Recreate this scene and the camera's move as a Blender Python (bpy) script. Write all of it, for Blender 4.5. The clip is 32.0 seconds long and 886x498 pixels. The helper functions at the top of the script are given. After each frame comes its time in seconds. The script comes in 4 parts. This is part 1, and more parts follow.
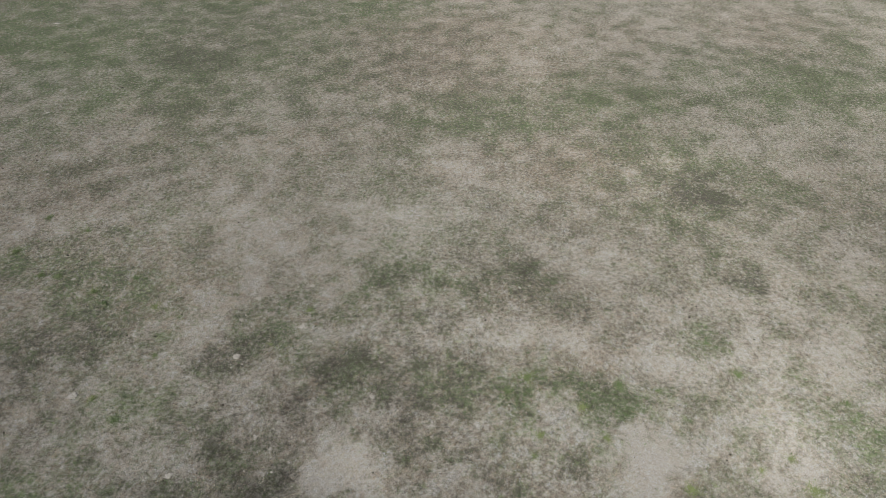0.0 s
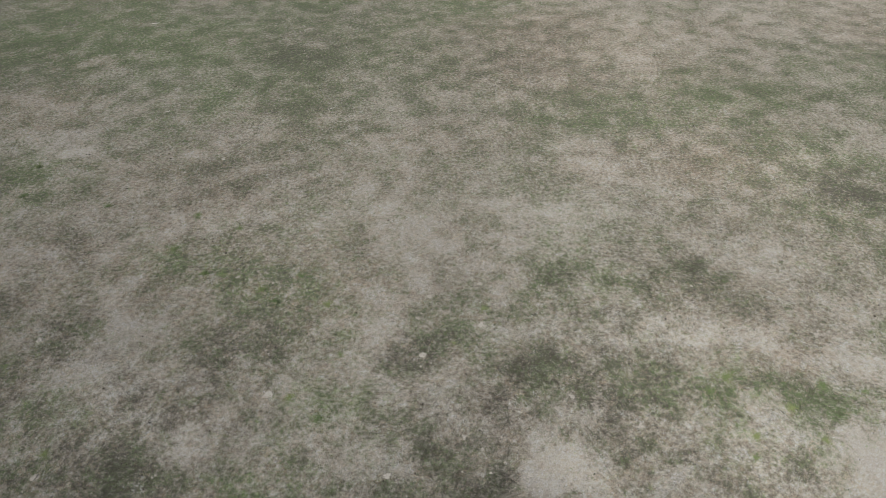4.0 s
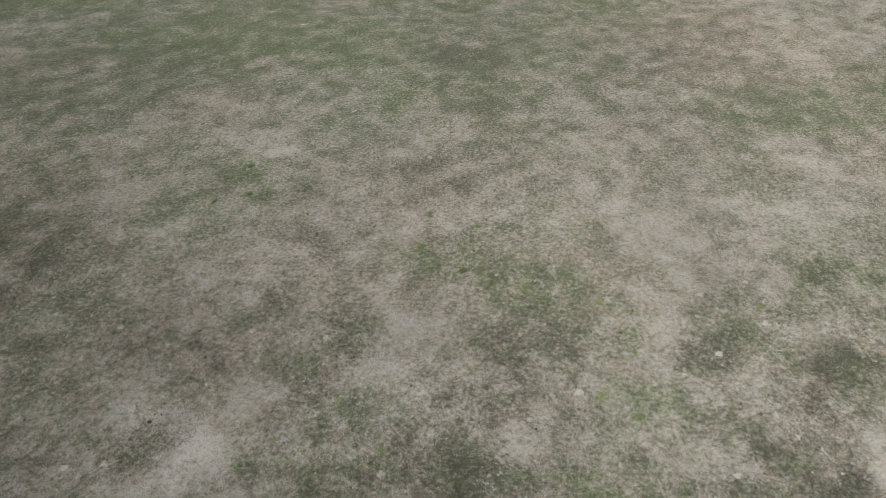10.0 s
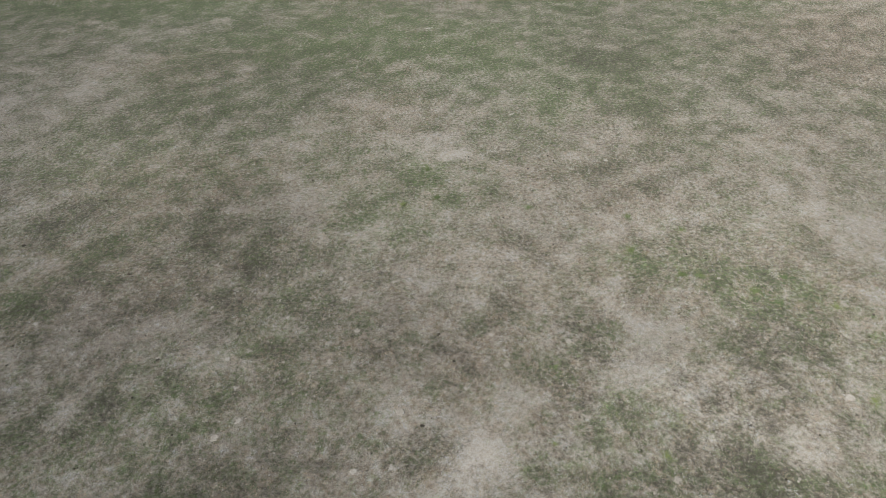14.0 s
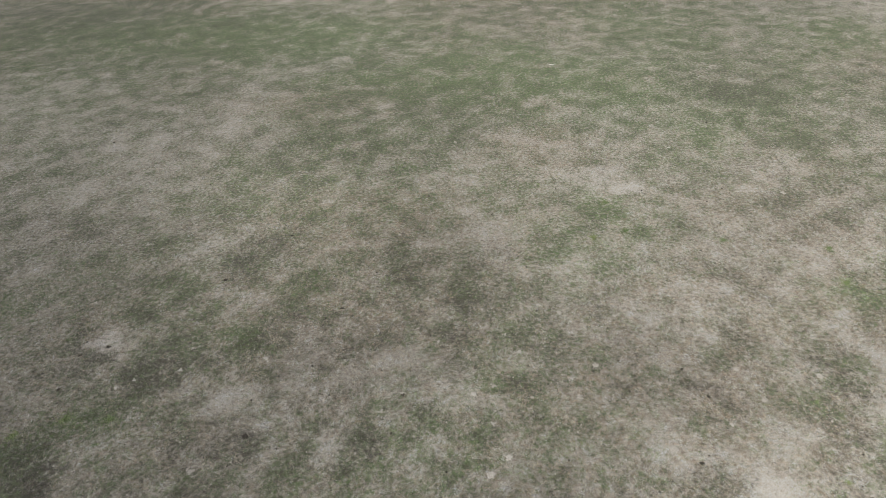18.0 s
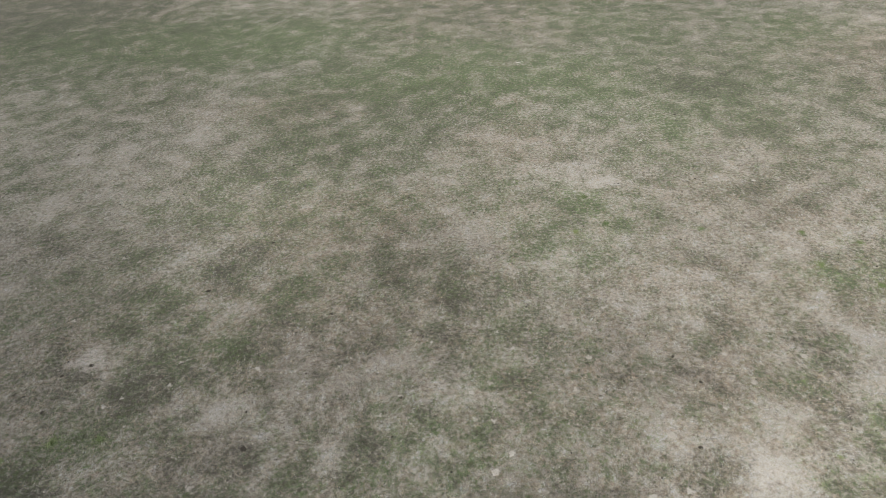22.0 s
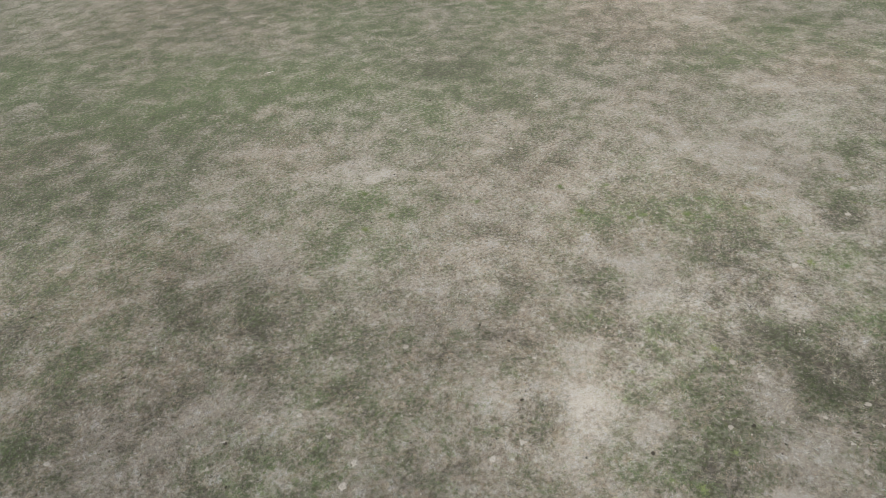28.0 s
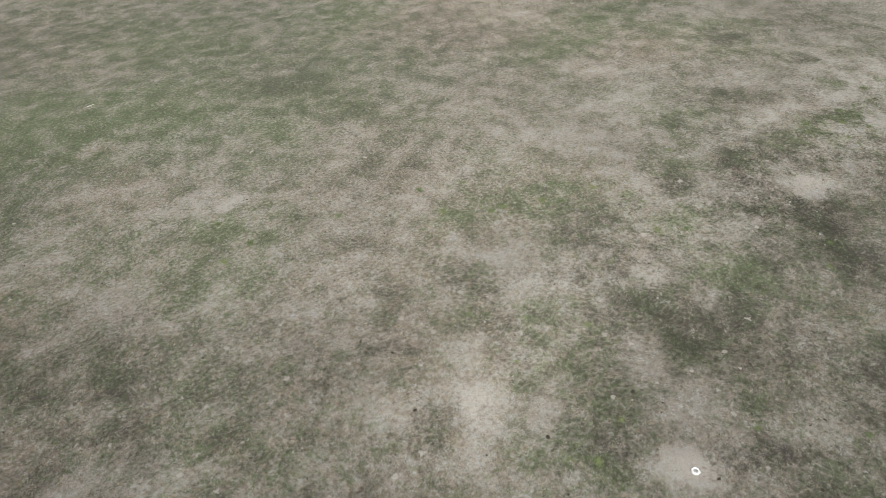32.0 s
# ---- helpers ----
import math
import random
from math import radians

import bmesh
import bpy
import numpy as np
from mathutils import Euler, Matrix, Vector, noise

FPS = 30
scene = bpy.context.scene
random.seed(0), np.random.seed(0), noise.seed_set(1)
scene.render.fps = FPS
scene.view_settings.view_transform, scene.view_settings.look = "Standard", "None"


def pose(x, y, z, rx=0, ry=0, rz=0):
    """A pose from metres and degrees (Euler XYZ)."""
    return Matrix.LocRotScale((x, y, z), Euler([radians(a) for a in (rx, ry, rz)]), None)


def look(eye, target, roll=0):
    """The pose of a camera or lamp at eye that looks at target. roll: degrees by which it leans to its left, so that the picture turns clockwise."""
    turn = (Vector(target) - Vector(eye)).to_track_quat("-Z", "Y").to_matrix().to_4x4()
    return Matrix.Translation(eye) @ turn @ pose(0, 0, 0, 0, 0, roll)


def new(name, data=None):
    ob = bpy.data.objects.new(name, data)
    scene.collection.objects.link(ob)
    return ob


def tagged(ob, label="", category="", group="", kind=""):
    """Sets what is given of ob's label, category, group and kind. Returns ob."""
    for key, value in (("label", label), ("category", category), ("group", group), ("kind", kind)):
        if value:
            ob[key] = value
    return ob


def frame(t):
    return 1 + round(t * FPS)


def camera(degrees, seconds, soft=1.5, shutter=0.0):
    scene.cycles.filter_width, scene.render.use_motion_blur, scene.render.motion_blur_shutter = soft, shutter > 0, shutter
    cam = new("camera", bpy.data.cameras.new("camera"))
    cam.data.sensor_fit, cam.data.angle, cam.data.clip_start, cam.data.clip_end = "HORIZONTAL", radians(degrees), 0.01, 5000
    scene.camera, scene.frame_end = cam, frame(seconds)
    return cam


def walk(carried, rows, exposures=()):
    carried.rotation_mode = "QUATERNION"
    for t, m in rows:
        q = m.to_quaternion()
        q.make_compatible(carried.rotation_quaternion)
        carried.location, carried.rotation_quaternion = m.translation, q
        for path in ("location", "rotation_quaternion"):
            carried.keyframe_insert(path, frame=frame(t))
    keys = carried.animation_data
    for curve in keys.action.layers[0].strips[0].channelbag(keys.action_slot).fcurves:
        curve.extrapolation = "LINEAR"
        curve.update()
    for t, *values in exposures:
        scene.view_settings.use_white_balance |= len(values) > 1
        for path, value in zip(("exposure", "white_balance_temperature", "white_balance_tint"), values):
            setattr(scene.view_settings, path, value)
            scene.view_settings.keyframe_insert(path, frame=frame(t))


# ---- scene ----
cam = camera(69.2, 32.0, soft=0.8)
PATH = [
    (0, (-0.216, 0.617, 25.613), (-0.208, 2.158, 24.339), 1.0),
    (0.5, (-1.235, 0.649, 25.486), (-1.230, 2.191, 24.213), 0.9),
    (1, (-2.371, 0.704, 25.4), (-2.371, 2.246, 24.127), 0.7),
    (1.5, (-3.515, 0.714, 25.343), (-3.521, 2.257, 24.070), 0.5),
    (2, (-4.582, 0.72, 25.298), (-4.593, 2.263, 24.025), 0.4),
    (2.5, (-5.723, 0.739, 25.23), (-5.739, 2.282, 23.958), 0.3),
    (3, (-6.893, 0.789, 25.134), (-6.914, 2.332, 23.862), 0.1),
    (3.5, (-8.068, 0.82, 25.039), (-8.093, 2.364, 23.768), 0.1),
    (5.5, (-12.764, 0.773, 24.701), (-12.804, 2.318, 23.432), -0.2),
    (6, (-13.847, 0.769, 24.619), (-13.890, 2.315, 23.351), -0.3),
    (6.5, (-14.91, 0.734, 24.63), (-14.959, 2.280, 23.362), -0.4),
    (7, (-15.948, 0.703, 24.605), (-16.001, 2.249, 23.337), -0.5),
    (7.5, (-16.992, 0.679, 24.596), (-17.050, 2.226, 23.329), -0.6),
    (8, (-18.108, 0.648, 24.642), (-18.170, 2.194, 23.375), -0.7),
    (8.5, (-19.24, 0.593, 24.631), (-19.308, 2.140, 23.365), -0.9),
    (9, (-20.541, 0.546, 24.671), (-20.612, 2.092, 23.404), -0.9),
    (9.5, (-21.882, 0.477, 24.653), (-21.957, 2.025, 23.389), -1.0),
    (10, (-23.356, 0.438, 24.678), (-23.434, 1.985, 23.414), -1.0),
    (10.5, (-24.789, 0.395, 24.699), (-24.872, 1.943, 23.435), -1.1),
    (11, (-26.194, 0.352, 24.702), (-26.281, 1.901, 23.439), -1.2),
    (11.5, (-27.629, 0.312, 24.7), (-27.720, 1.860, 23.437), -1.3),
    (12, (-29.077, 0.252, 24.709), (-29.172, 1.801, 23.446), -1.4),
    (12.5, (-30.597, 0.2, 24.698), (-30.698, 1.748, 23.436), -1.5),
    (13, (-32.156, 0.132, 24.735), (-32.262, 1.680, 23.473), -1.6),
    (13.5, (-33.744, 0.089, 24.766), (-33.856, 1.637, 23.504), -1.8),
    (14, (-35.275, 0.02, 24.758), (-35.394, 1.573, 23.504), -2.0),
    (14.5, (-36.777, -0.019, 24.854), (-36.901, 1.538, 23.604), -2.1),
    (16.5, (-43.343, -0.426, 24.987), (-43.492, 1.175, 23.798), -2.7),
    (17, (-44.94, -0.495, 25.059), (-45.094, 1.121, 23.890), -2.7),
    (17.5, (-46.107, -0.59, 25.043), (-46.266, 1.027, 23.876), -2.9),
    (18, (-47.154, -0.66, 25.079), (-47.316, 0.9546, 23.911), -3.0),
    (18.5, (-48.224, -0.693, 25.135), (-48.389, 0.9206, 23.966), -3.0),
    (19, (-48.846, -0.731, 25.185), (-49.016, 0.8836, 24.016), -3.1),
    (19.5, (-48.954, -0.754, 25.186), (-49.125, 0.8596, 24.017), -3.1),
    (20, (-48.895, -0.746, 25.186), (-49.052, 0.8696, 24.017), -3.2),
    (20.5, (-48.754, -0.747, 25.141), (-48.877, 0.8696, 23.971), -3.1),
    (21, (-48.67, -0.718, 25.144), (-48.764, 0.8996, 23.973), -3.1),
    (21.5, (-48.617, -0.723, 25.124), (-48.686, 0.8956, 23.953), -3.1),
    (22, (-48.565, -0.703, 25.122), (-48.614, 0.9166, 23.950), -3.2),
    (22.5, (-48.529, -0.717, 25.087), (-48.553, 0.9036, 23.914), -3.2),
    (23, (-48.529, -0.669, 25.091), (-48.508, 0.9496, 23.917), -3.2),
    (23.5, (-48.53, -0.658, 25.069), (-48.456, 0.9586, 23.894), -3.2),
    (24, (-48.514, -0.621, 25.07), (-48.383, 0.9896, 23.892), -3.2),
    (24.5, (-48.507, -0.608, 25.047), (-48.309, 0.9946, 23.867), -3.2),
    (25, (-48.486, -0.586, 25.042), (-48.226, 1.006, 23.859), -3.2),
    (25.5, (-48.468, -0.566, 25.028), (-48.151, 1.015, 23.843), -3.2),
    (27.5, (-48.442, -0.559, 25.042), (-47.922, 0.9605, 23.851), -3.2),
    (28, (-48.433, -0.551, 25.084), (-47.869, 0.9505, 23.890), -3.3),
    (28.5, (-48.422, -0.524, 25.083), (-47.813, 0.9574, 23.887), -3.3),
    (29, (-48.433, -0.524, 25.081), (-47.782, 0.9374, 23.883), -3.3),
    (29.5, (-48.462, -0.53, 25.075), (-47.767, 0.9124, 23.877), -3.3),
    (30, (-48.479, -0.52, 25.042), (-47.739, 0.9013, 23.845), -3.3),
    (30.5, (-48.515, -0.526, 25.024), (-47.732, 0.8723, 23.828), -3.3),
    (31, (-48.553, -0.511, 25.011), (-47.724, 0.8593, 23.813), -3.3),
    (31.5, (-48.457, -0.32, 24.974), (-47.577, 1.017, 23.776), -3.2),
    (32, (-48.17, 0.083, 24.925), (-47.245, 1.390, 23.728), -3.1),
]
walk(cam, [(t, look(eye, target, roll)) for t, eye, target, roll in PATH], [(0, -0.2), (9, -0.17), (14, -0.12), (20, -0.04), (26, -0.06), (32, -0.14)])

# ---- world and sun ----
SUN_HEIGHT, SUN_FROM = 49.0, 222.0   # degrees above the plain; compass side it shines from, clockwise from +y
world = bpy.data.worlds.new("sky")
scene.world = world
world.use_nodes = True
wn, wl = world.node_tree.nodes, world.node_tree.links
sky = wn.new("ShaderNodeTexSky")
sky.sky_type, sky.sun_disc = "NISHITA", False
sky.sun_elevation, sky.sun_rotation = radians(SUN_HEIGHT), radians(SUN_FROM)
wl.new(sky.outputs["Color"], wn["Background"].inputs["Color"])
wn["Background"].inputs["Strength"].default_value = 0.07
sun = new("sun", bpy.data.lights.new("sun", "SUN"))
sun.data.energy, sun.data.angle, sun.data.color = 4.8, radians(0.53), (1.0, 0.992, 0.945)
sx, sy = math.sin(radians(SUN_FROM)), math.cos(radians(SUN_FROM))
sun.matrix_world = look((sx * 60, sy * 60, 60 * math.tan(radians(SUN_HEIGHT))), (0, 0, 0))


# ---- fields over the plain: how green, how bare, how brown ----
rng = np.random.RandomState(7)
LATTICE = rng.rand(256, 256)


def grain(x, y, size, shift=0):
    """Smooth value noise, 0 to 1, with cells of that size in metres."""
    u, v = x / size + 17.3 * shift, y / size + 41.7 * shift
    i, j = np.floor(u).astype(int), np.floor(v).astype(int)
    a, b = u - i, v - j
    a, b = a * a * (3 - 2 * a), b * b * (3 - 2 * b)
    i0, i1, j0, j1 = i % 256, (i + 1) % 256, j % 256, (j + 1) % 256
    low = LATTICE[i0, j0] * (1 - a) + LATTICE[i1, j0] * a
    high = LATTICE[i0, j1] * (1 - a) + LATTICE[i1, j1] * a
    return low * (1 - b) + high * b


def cloudy(x, y, size, shift=0, steps=4):
    total, weight = 0.0, 0.0
    for k in range(steps):
        total = total + grain(x, y, size / 2 ** k, shift + k) * 0.6 ** k
        weight += 0.6 ** k
    return total / weight


def patches(x, y, rows, wx, wy, ragged):
    """The strongest of the ragged patches: x, y, half length, half width, turn in degrees, strength."""
    total = np.zeros_like(x)
    for px, py, a, b, turn, much in rows:
        c, s = math.cos(radians(turn)), math.sin(radians(turn))
        reach = 2.2 * max(a, b) + 2
        i, j = np.searchsorted(x[:, 0], (px - reach, px + reach)), np.searchsorted(y[0], (py - reach, py + reach))
        here = slice(*i), slice(*j)
        ci, cj = np.searchsorted(x[:, 0], px), np.searchsorted(y[0], py)
        along, across = wx[here] - wx[ci, cj], wy[here] - wy[ci, cj]
        u, v = (along * c + across * s) / a, (across * c - along * s) / b
        total[here] = np.maximum(total[here], much * np.exp(-np.minimum((u * u + v * v) ** 1.3, 30)))
    return total * ragged


# Patches of the meadow: x, y, half length, half width, turn, strength.
GREEN, PALE, BROWN, DARK = [], [], [], []
GREEN += [(-95.2, 79.7, 30.2, 15.8, -4, 0.25), (-80.5, 81, 29.4, 10, -4, 0.5), (-77.7, 27.1, 2.2, 3.1, 1, 0.25), (-70.5, 17, 2.3, 1.8, 2, 0.3), (-68, 18.8, 3.2, 1.9, 2, 0.4), (-65.8, 38.8, 4.8, 2.1, 0, 0.25), (-65.2, 22.3, 2, 1.9, -13, 0.3), (-64.6, 26.2, 3.1, 2.7, -13, 0.2), (-63.6, 25.5, 3.4, 1.9, -13, 0.3), (-62.6, 31.2, 3, 4, 1, 0.2), (-61, 32, 2.3, 4.2, 1, 0.2), (-59.5, 27, 2.7, 2, 1, 0.15), (-59.3, 32.6, 5.3, 2.5, 1, 0.2), (-58.5, 43, 15.8, 18.2, 1, 0.3), (-54.2, 29.4, 2.4, 2.5, -35, 0.2)]
GREEN += [(-53.9, 32.2, 7.4, 3.9, 1, 0.25), (-52.8, 18.1, 1.6, 1.3, 2, 0.2), (-52.4, 63.4, 14.8, 7.6, -17, 0.3), (-51.2, 18.1, 3.3, 2.5, 2, 0.3), (-51.2, 63.8, 15.3, 7.1, 0, 0.45), (-51.2, 65.4, 5.6, 8.2, -38, 0.3), (-50.5, 22, 1.7, 1.5, -13, 0.15), (-49.5, 66, 13.1, 7.7, 1, 0.5), (-48, 19.6, 2.2, 2, -13, 0.2), (-47.9, 60.3, 10.6, 5.8, -2, 0.4), (-46.8, 15.4, 1.5, 1.2, 2, 0.2), (-45.6, 20.7, 9.5, 7.2, 2, 0.22), (-45.6, 71.7, 4.8, 9.4, -43, 0.4), (-45.1, 24.2, 2.8, 1.8, 2, 0.2), (-44.5, 55.8, 6.9, 5.4, -42, 0.25)]
GREEN += [(-44.3, 16.5, 2, 0.9, -35, 0.2), (-44.3, 27.5, 4, 4.4, 1, 0.2), (-43.8, 23, 4.1, 1.8, 2, 0.2), (-42.4, 28.1, 2, 1.6, -14, 0.15), (-41.9, 27, 2.6, 2, -14, 0.15), (-41.8, 33.5, 4.8, 5.5, 1, 0.3), (-41.7, 65.1, 11.6, 9.9, 1, 0.4), (-41.2, 36, 3, 0.8, 0, 0.3), (-39.9, 40, 2.2, 1.3, -41, 0.35), (-39.3, 32.8, 2.2, 1.8, 1, 0.2), (-38.6, 63.6, 11.2, 9.6, 2, 0.45), (-38.4, 51, 5.9, 3.8, 0, 0.2), (-38.3, 38.2, 3.3, 3, -37, 0.25), (-37.6, 19.2, 1.6, 1.3, 2, 0.15), (-37.3, 36.4, 3.1, 1.4, 1, 0.25)]
GREEN += [(-37, 24.4, 3.4, 3.3, 1, 0.25), (-36.2, 38.1, 3.2, 3.2, 1, 0.2), (-36.1, 28.2, 4.6, 7.2, 1, 0.12), (-35.8, 21.5, 2.3, 1.5, 2, 0.15), (-35.6, 12.9, 1.3, 1.9, -35, 0.25), (-35.3, 18.8, 1.4, 1.1, -13, 0.2), (-33.8, 9.8, 1.5, 1.2, -35, 0.3), (-33.8, 11.3, 1.8, 1.1, -39, 0.3), (-32.6, 15.7, 1.5, 1.7, -13, 0.3), (-32.1, 24.4, 1.7, 1.6, -36, 0.25), (-31.9, 20, 1.9, 1.5, 2, 0.2), (-31.8, 22.1, 2, 1.6, 1, 0.25), (-31.7, 21.2, 1.8, 1.3, -40, 0.3), (-31.6, 18.7, 3.4, 3.2, 1, 0.1), (-31.5, 52.4, 9.7, 9.6, 2, 0.15)]
GREEN += [(-30.6, 25.4, 1.9, 1.1, 1, 0.2), (-30.5, 11.9, 1.3, 1.2, -39, 0.35), (-29.9, 17.1, 2.1, 2.3, -13, 0.3), (-29.9, 50.5, 4.6, 4.5, -1, 0.25), (-29.7, 14.1, 1.5, 1.6, -13, 0.2), (-29.5, 80.2, 11.4, 10.7, -44, 0.25), (-29.4, 23.9, 2.2, 1.5, -14, 0.25), (-28.6, 17, 2.5, 2.2, -36, 0.3), (-28.4, 29.2, 1.9, 1.1, -15, 0.3), (-27.5, 18.9, 2, 1.5, -14, 0.3), (-26.5, 30.8, 2.1, 1.5, 1, 0.3), (-26, 29, 1.8, 1.3, 1, 0.3), (-25.9, 3.4, 1.4, 0.9, -39, 0.25), (-25.7, 29.6, 3.6, 1.8, -37, 0.35), (-25.5, 59.1, 6.4, 5.4, 1, 0.2)]
GREEN += [(-25.4, 29.2, 2, 1, 1, 0.35), (-25, 23.1, 1.8, 1, 1, 0.2), (-24.8, 11.6, 1.6, 1.4, -40, 0.3), (-24.8, 29.4, 2, 4, 1, 0.3), (-24.7, 57.3, 7.3, 7.8, 2, 0.3), (-24.6, 7.1, 1.3, 1.3, -39, 0.25), (-24.4, 29.4, 1.5, 1.3, 1, 0.4), (-23.6, 28.7, 3.7, 1.3, -41, 0.35), (-23.3, 15.3, 2.2, 2, -40, 0.35), (-23.2, 22.8, 1.7, 1.5, 1, 0.25), (-21.8, 23, 1.9, 1.6, -14, 0.3), (-21, 23.5, 2.4, 1.8, 1, 0.25), (-21, 26.7, 2.8, 1.4, 2, 0.3), (-20.6, 26, 3, 1.4, 2, 0.35), (-20.6, 27.2, 3.4, 2.6, -15, 0.45)]
GREEN += [(-20.3, 27.1, 2.6, 2.3, -15, 0.4), (-19.8, 27, 2.9, 3, 1, 0.35), (-19.7, 25.7, 3.7, 1.3, 1, 0.3), (-19.7, 27.8, 3.2, 1.9, 1, 0.4), (-18.4, 21.5, 3, 1.7, -41, 0.2), (-17.6, 33.2, 3.3, 1.8, 1, 0.2), (-17.2, 15.4, 2.3, 2.3, -36, 0.3), (-16.8, 13.8, 2, 2.8, -40, 0.35), (-16.5, 19.5, 1.6, 1.1, 1, 0.25), (-16.5, 62.6, 10.2, 7.1, -44, 0.2), (-16, 19.1, 1.3, 1.3, 1, 0.3), (-15.2, 19.8, 1.6, 1.7, 2, 0.25), (-15, 23.7, 0.9, 0.6, 1, 0.3), (-14.4, 18.7, 2.4, 1.5, 1, 0.3), (-9.2, 76.3, 8.4, 8.6, -4, 0.35)]
GREEN += [(-8.8, 25, 1.8, 1.3, 1, 0.25), (-8.4, 26.1, 1.6, 1.8, 1, 0.25), (-4.3, 22, 2.5, 1.7, 1, 0.35), (-2.1, 17, 1, 0.9, 1, 0.2), (-2, 29.4, 2.6, 2.7, 1, 0.25), (-1.6, 21.9, 1.7, 1.1, 1, 0.25), (-1.6, 29.3, 2.9, 2.6, 1, 0.35), (0.5, 32, 3.9, 2.5, 1, 0.3), (2.7, 21.3, 2.8, 1.8, 1, 0.3), (3.4, 20.1, 1.3, 2.2, 1, 0.4), (3.7, 48.2, 7.7, 4.5, 1, 0.3), (4.2, 29.4, 3.1, 1.8, 1, 0.3), (4.7, 21.3, 1.4, 1.1, 1, 0.3), (6.3, 20.9, 3.1, 2.9, -42, 0.35), (8.4, 19.8, 2.2, 1.7, 1, 0.6)]
GREEN += [(8.5, 20.3, 2.5, 1.6, 1, 0.55), (14.1, 24.1, 1.5, 1.1, 1, 0.35), (14.4, 24.2, 1.8, 1.1, 1, 0.3), (15, 41.9, 9.7, 7.6, -45, 0.25), (15.8, 51.8, 6.9, 5.5, 2, 0.35), (17.5, 22.6, 0.9, 1.6, 1, 0.2), (17.7, 19.8, 1.7, 2.2, 1, 0.2), (19.6, 17.9, 1.3, 2, 1, 0.4), (32.2, 54.5, 9.3, 7.6, 2, 0.35), (40, 62.2, 6.9, 6.2, 2, 0.2)]
DARK += [(-78.4, 35, 5.9, 3.2, 1, 0.2), (-70.6, 23.9, 1.8, 1.7, 2, 0.3), (-69.1, 15.3, 1.6, 1.3, 2, 0.4), (-65.9, 22.3, 2, 2, 2, 0.45), (-62.9, 33.9, 2, 1.7, -14, 0.25), (-62.4, 33.2, 2.2, 1.8, -14, 0.25), (-61.8, 16.5, 1.6, 1.3, 2, 0.25), (-59.8, 17.8, 1.5, 1.2, 2, 0.45), (-57.9, 26.2, 2.2, 1.8, -14, 0.2), (-54.9, 16.2, 1.4, 0.7, 2, 0.3), (-54.5, 24, 2.5, 1.9, 2, 0.2), (-54.4, 18.2, 1.4, 1.1, -13, 0.3), (-53.9, 18.7, 1.6, 1.2, -13, 0.3), (-53.6, 28.7, 2.1, 1.6, 1, 0.25), (-52.4, 30.7, 3.2, 2.2, -14, 0.2)]
DARK += [(-51.7, 21, 1.8, 1.2, 2, 0.25), (-50.8, 26.7, 2.8, 1.5, -39, 0.25), (-50.7, 32.3, 5.4, 2.3, -40, 0.15), (-50.1, 28, 3, 2.2, -14, 0.25), (-50.1, 30.4, 4.2, 2.8, -36, 0.2), (-49.8, 25.8, 2.2, 2.1, 2, 0.25), (-49.7, 30, 3.2, 2, 1, 0.2), (-49.6, 26.4, 1.9, 1.8, -14, 0.3), (-49.4, 33.2, 2.3, 1.3, 1, 0.25), (-49.3, 22.5, 1.6, 1.1, -13, 0.25), (-48.7, 28.2, 3.7, 2.7, 1, 0.22), (-47.5, 33.1, 1.5, 1.8, -40, 0.3), (-47, 32.7, 1.7, 1.6, -36, 0.25), (-46.9, 15.8, 2, 1.2, 2, 0.2), (-46.7, 29.2, 1.7, 1.6, -14, 0.2)]
DARK += [(-46.1, 19.2, 3.1, 1.4, 2, 0.3), (-44.7, 23.6, 1.8, 1.6, -35, 0.25), (-43.9, 22.8, 1.5, 1.2, -14, 0.25), (-43.9, 24.3, 2.5, 3.9, 1, 0.25), (-41.3, 23.7, 2.1, 1.3, 2, 0.2), (-41.1, 16.4, 1.5, 1.2, -13, 0.15), (-41, 28.5, 2, 3.4, 1, 0.2), (-40.9, 21.9, 2, 1.4, 2, 0.25), (-40.3, 14.9, 1.9, 0.8, 2, 0.25), (-37.7, 16.3, 2.5, 1.4, 2, 0.2), (-36.6, 21.3, 2, 2, 1, 0.35), (-36.2, 21.3, 1.7, 1.5, 2, 0.2), (-35.5, 17, 2.6, 1.9, 2, 0.25), (-35.5, 26.3, 3.8, 5.1, 1, 0.1), (-34.5, 24.5, 3, 2.3, 1, 0.25)]
DARK += [(-32.8, 17.4, 1.8, 1.3, 1, 0.35), (-32.4, 30.7, 2.8, 3, 1, 0.2), (-31.6, 10.3, 1.5, 1.1, -39, 0.25), (-31.6, 18.7, 3.4, 3.5, 1, 0.12), (-31.4, 10.7, 1.5, 1, -35, 0.3), (-30.8, 21.4, 1.5, 2.2, -14, 0.35), (-30.5, 20.8, 1.8, 2.6, -14, 0.3), (-30.5, 24.5, 1.8, 1.3, 2, 0.25), (-30.1, 16.9, 1.1, 1.1, -40, 0.3), (-30, 23, 1.8, 1.6, 1, 0.2), (-29, 16.6, 1.5, 1.2, 2, 0.2), (-27.3, 16.4, 2, 1.2, 1, 0.25), (-27.1, 6.2, 2, 1.3, -35, 0.35), (-27, 5.8, 1.7, 1.1, -39, 0.4), (-26.8, 22, 0.9, 0.8, -14, 0.25)]
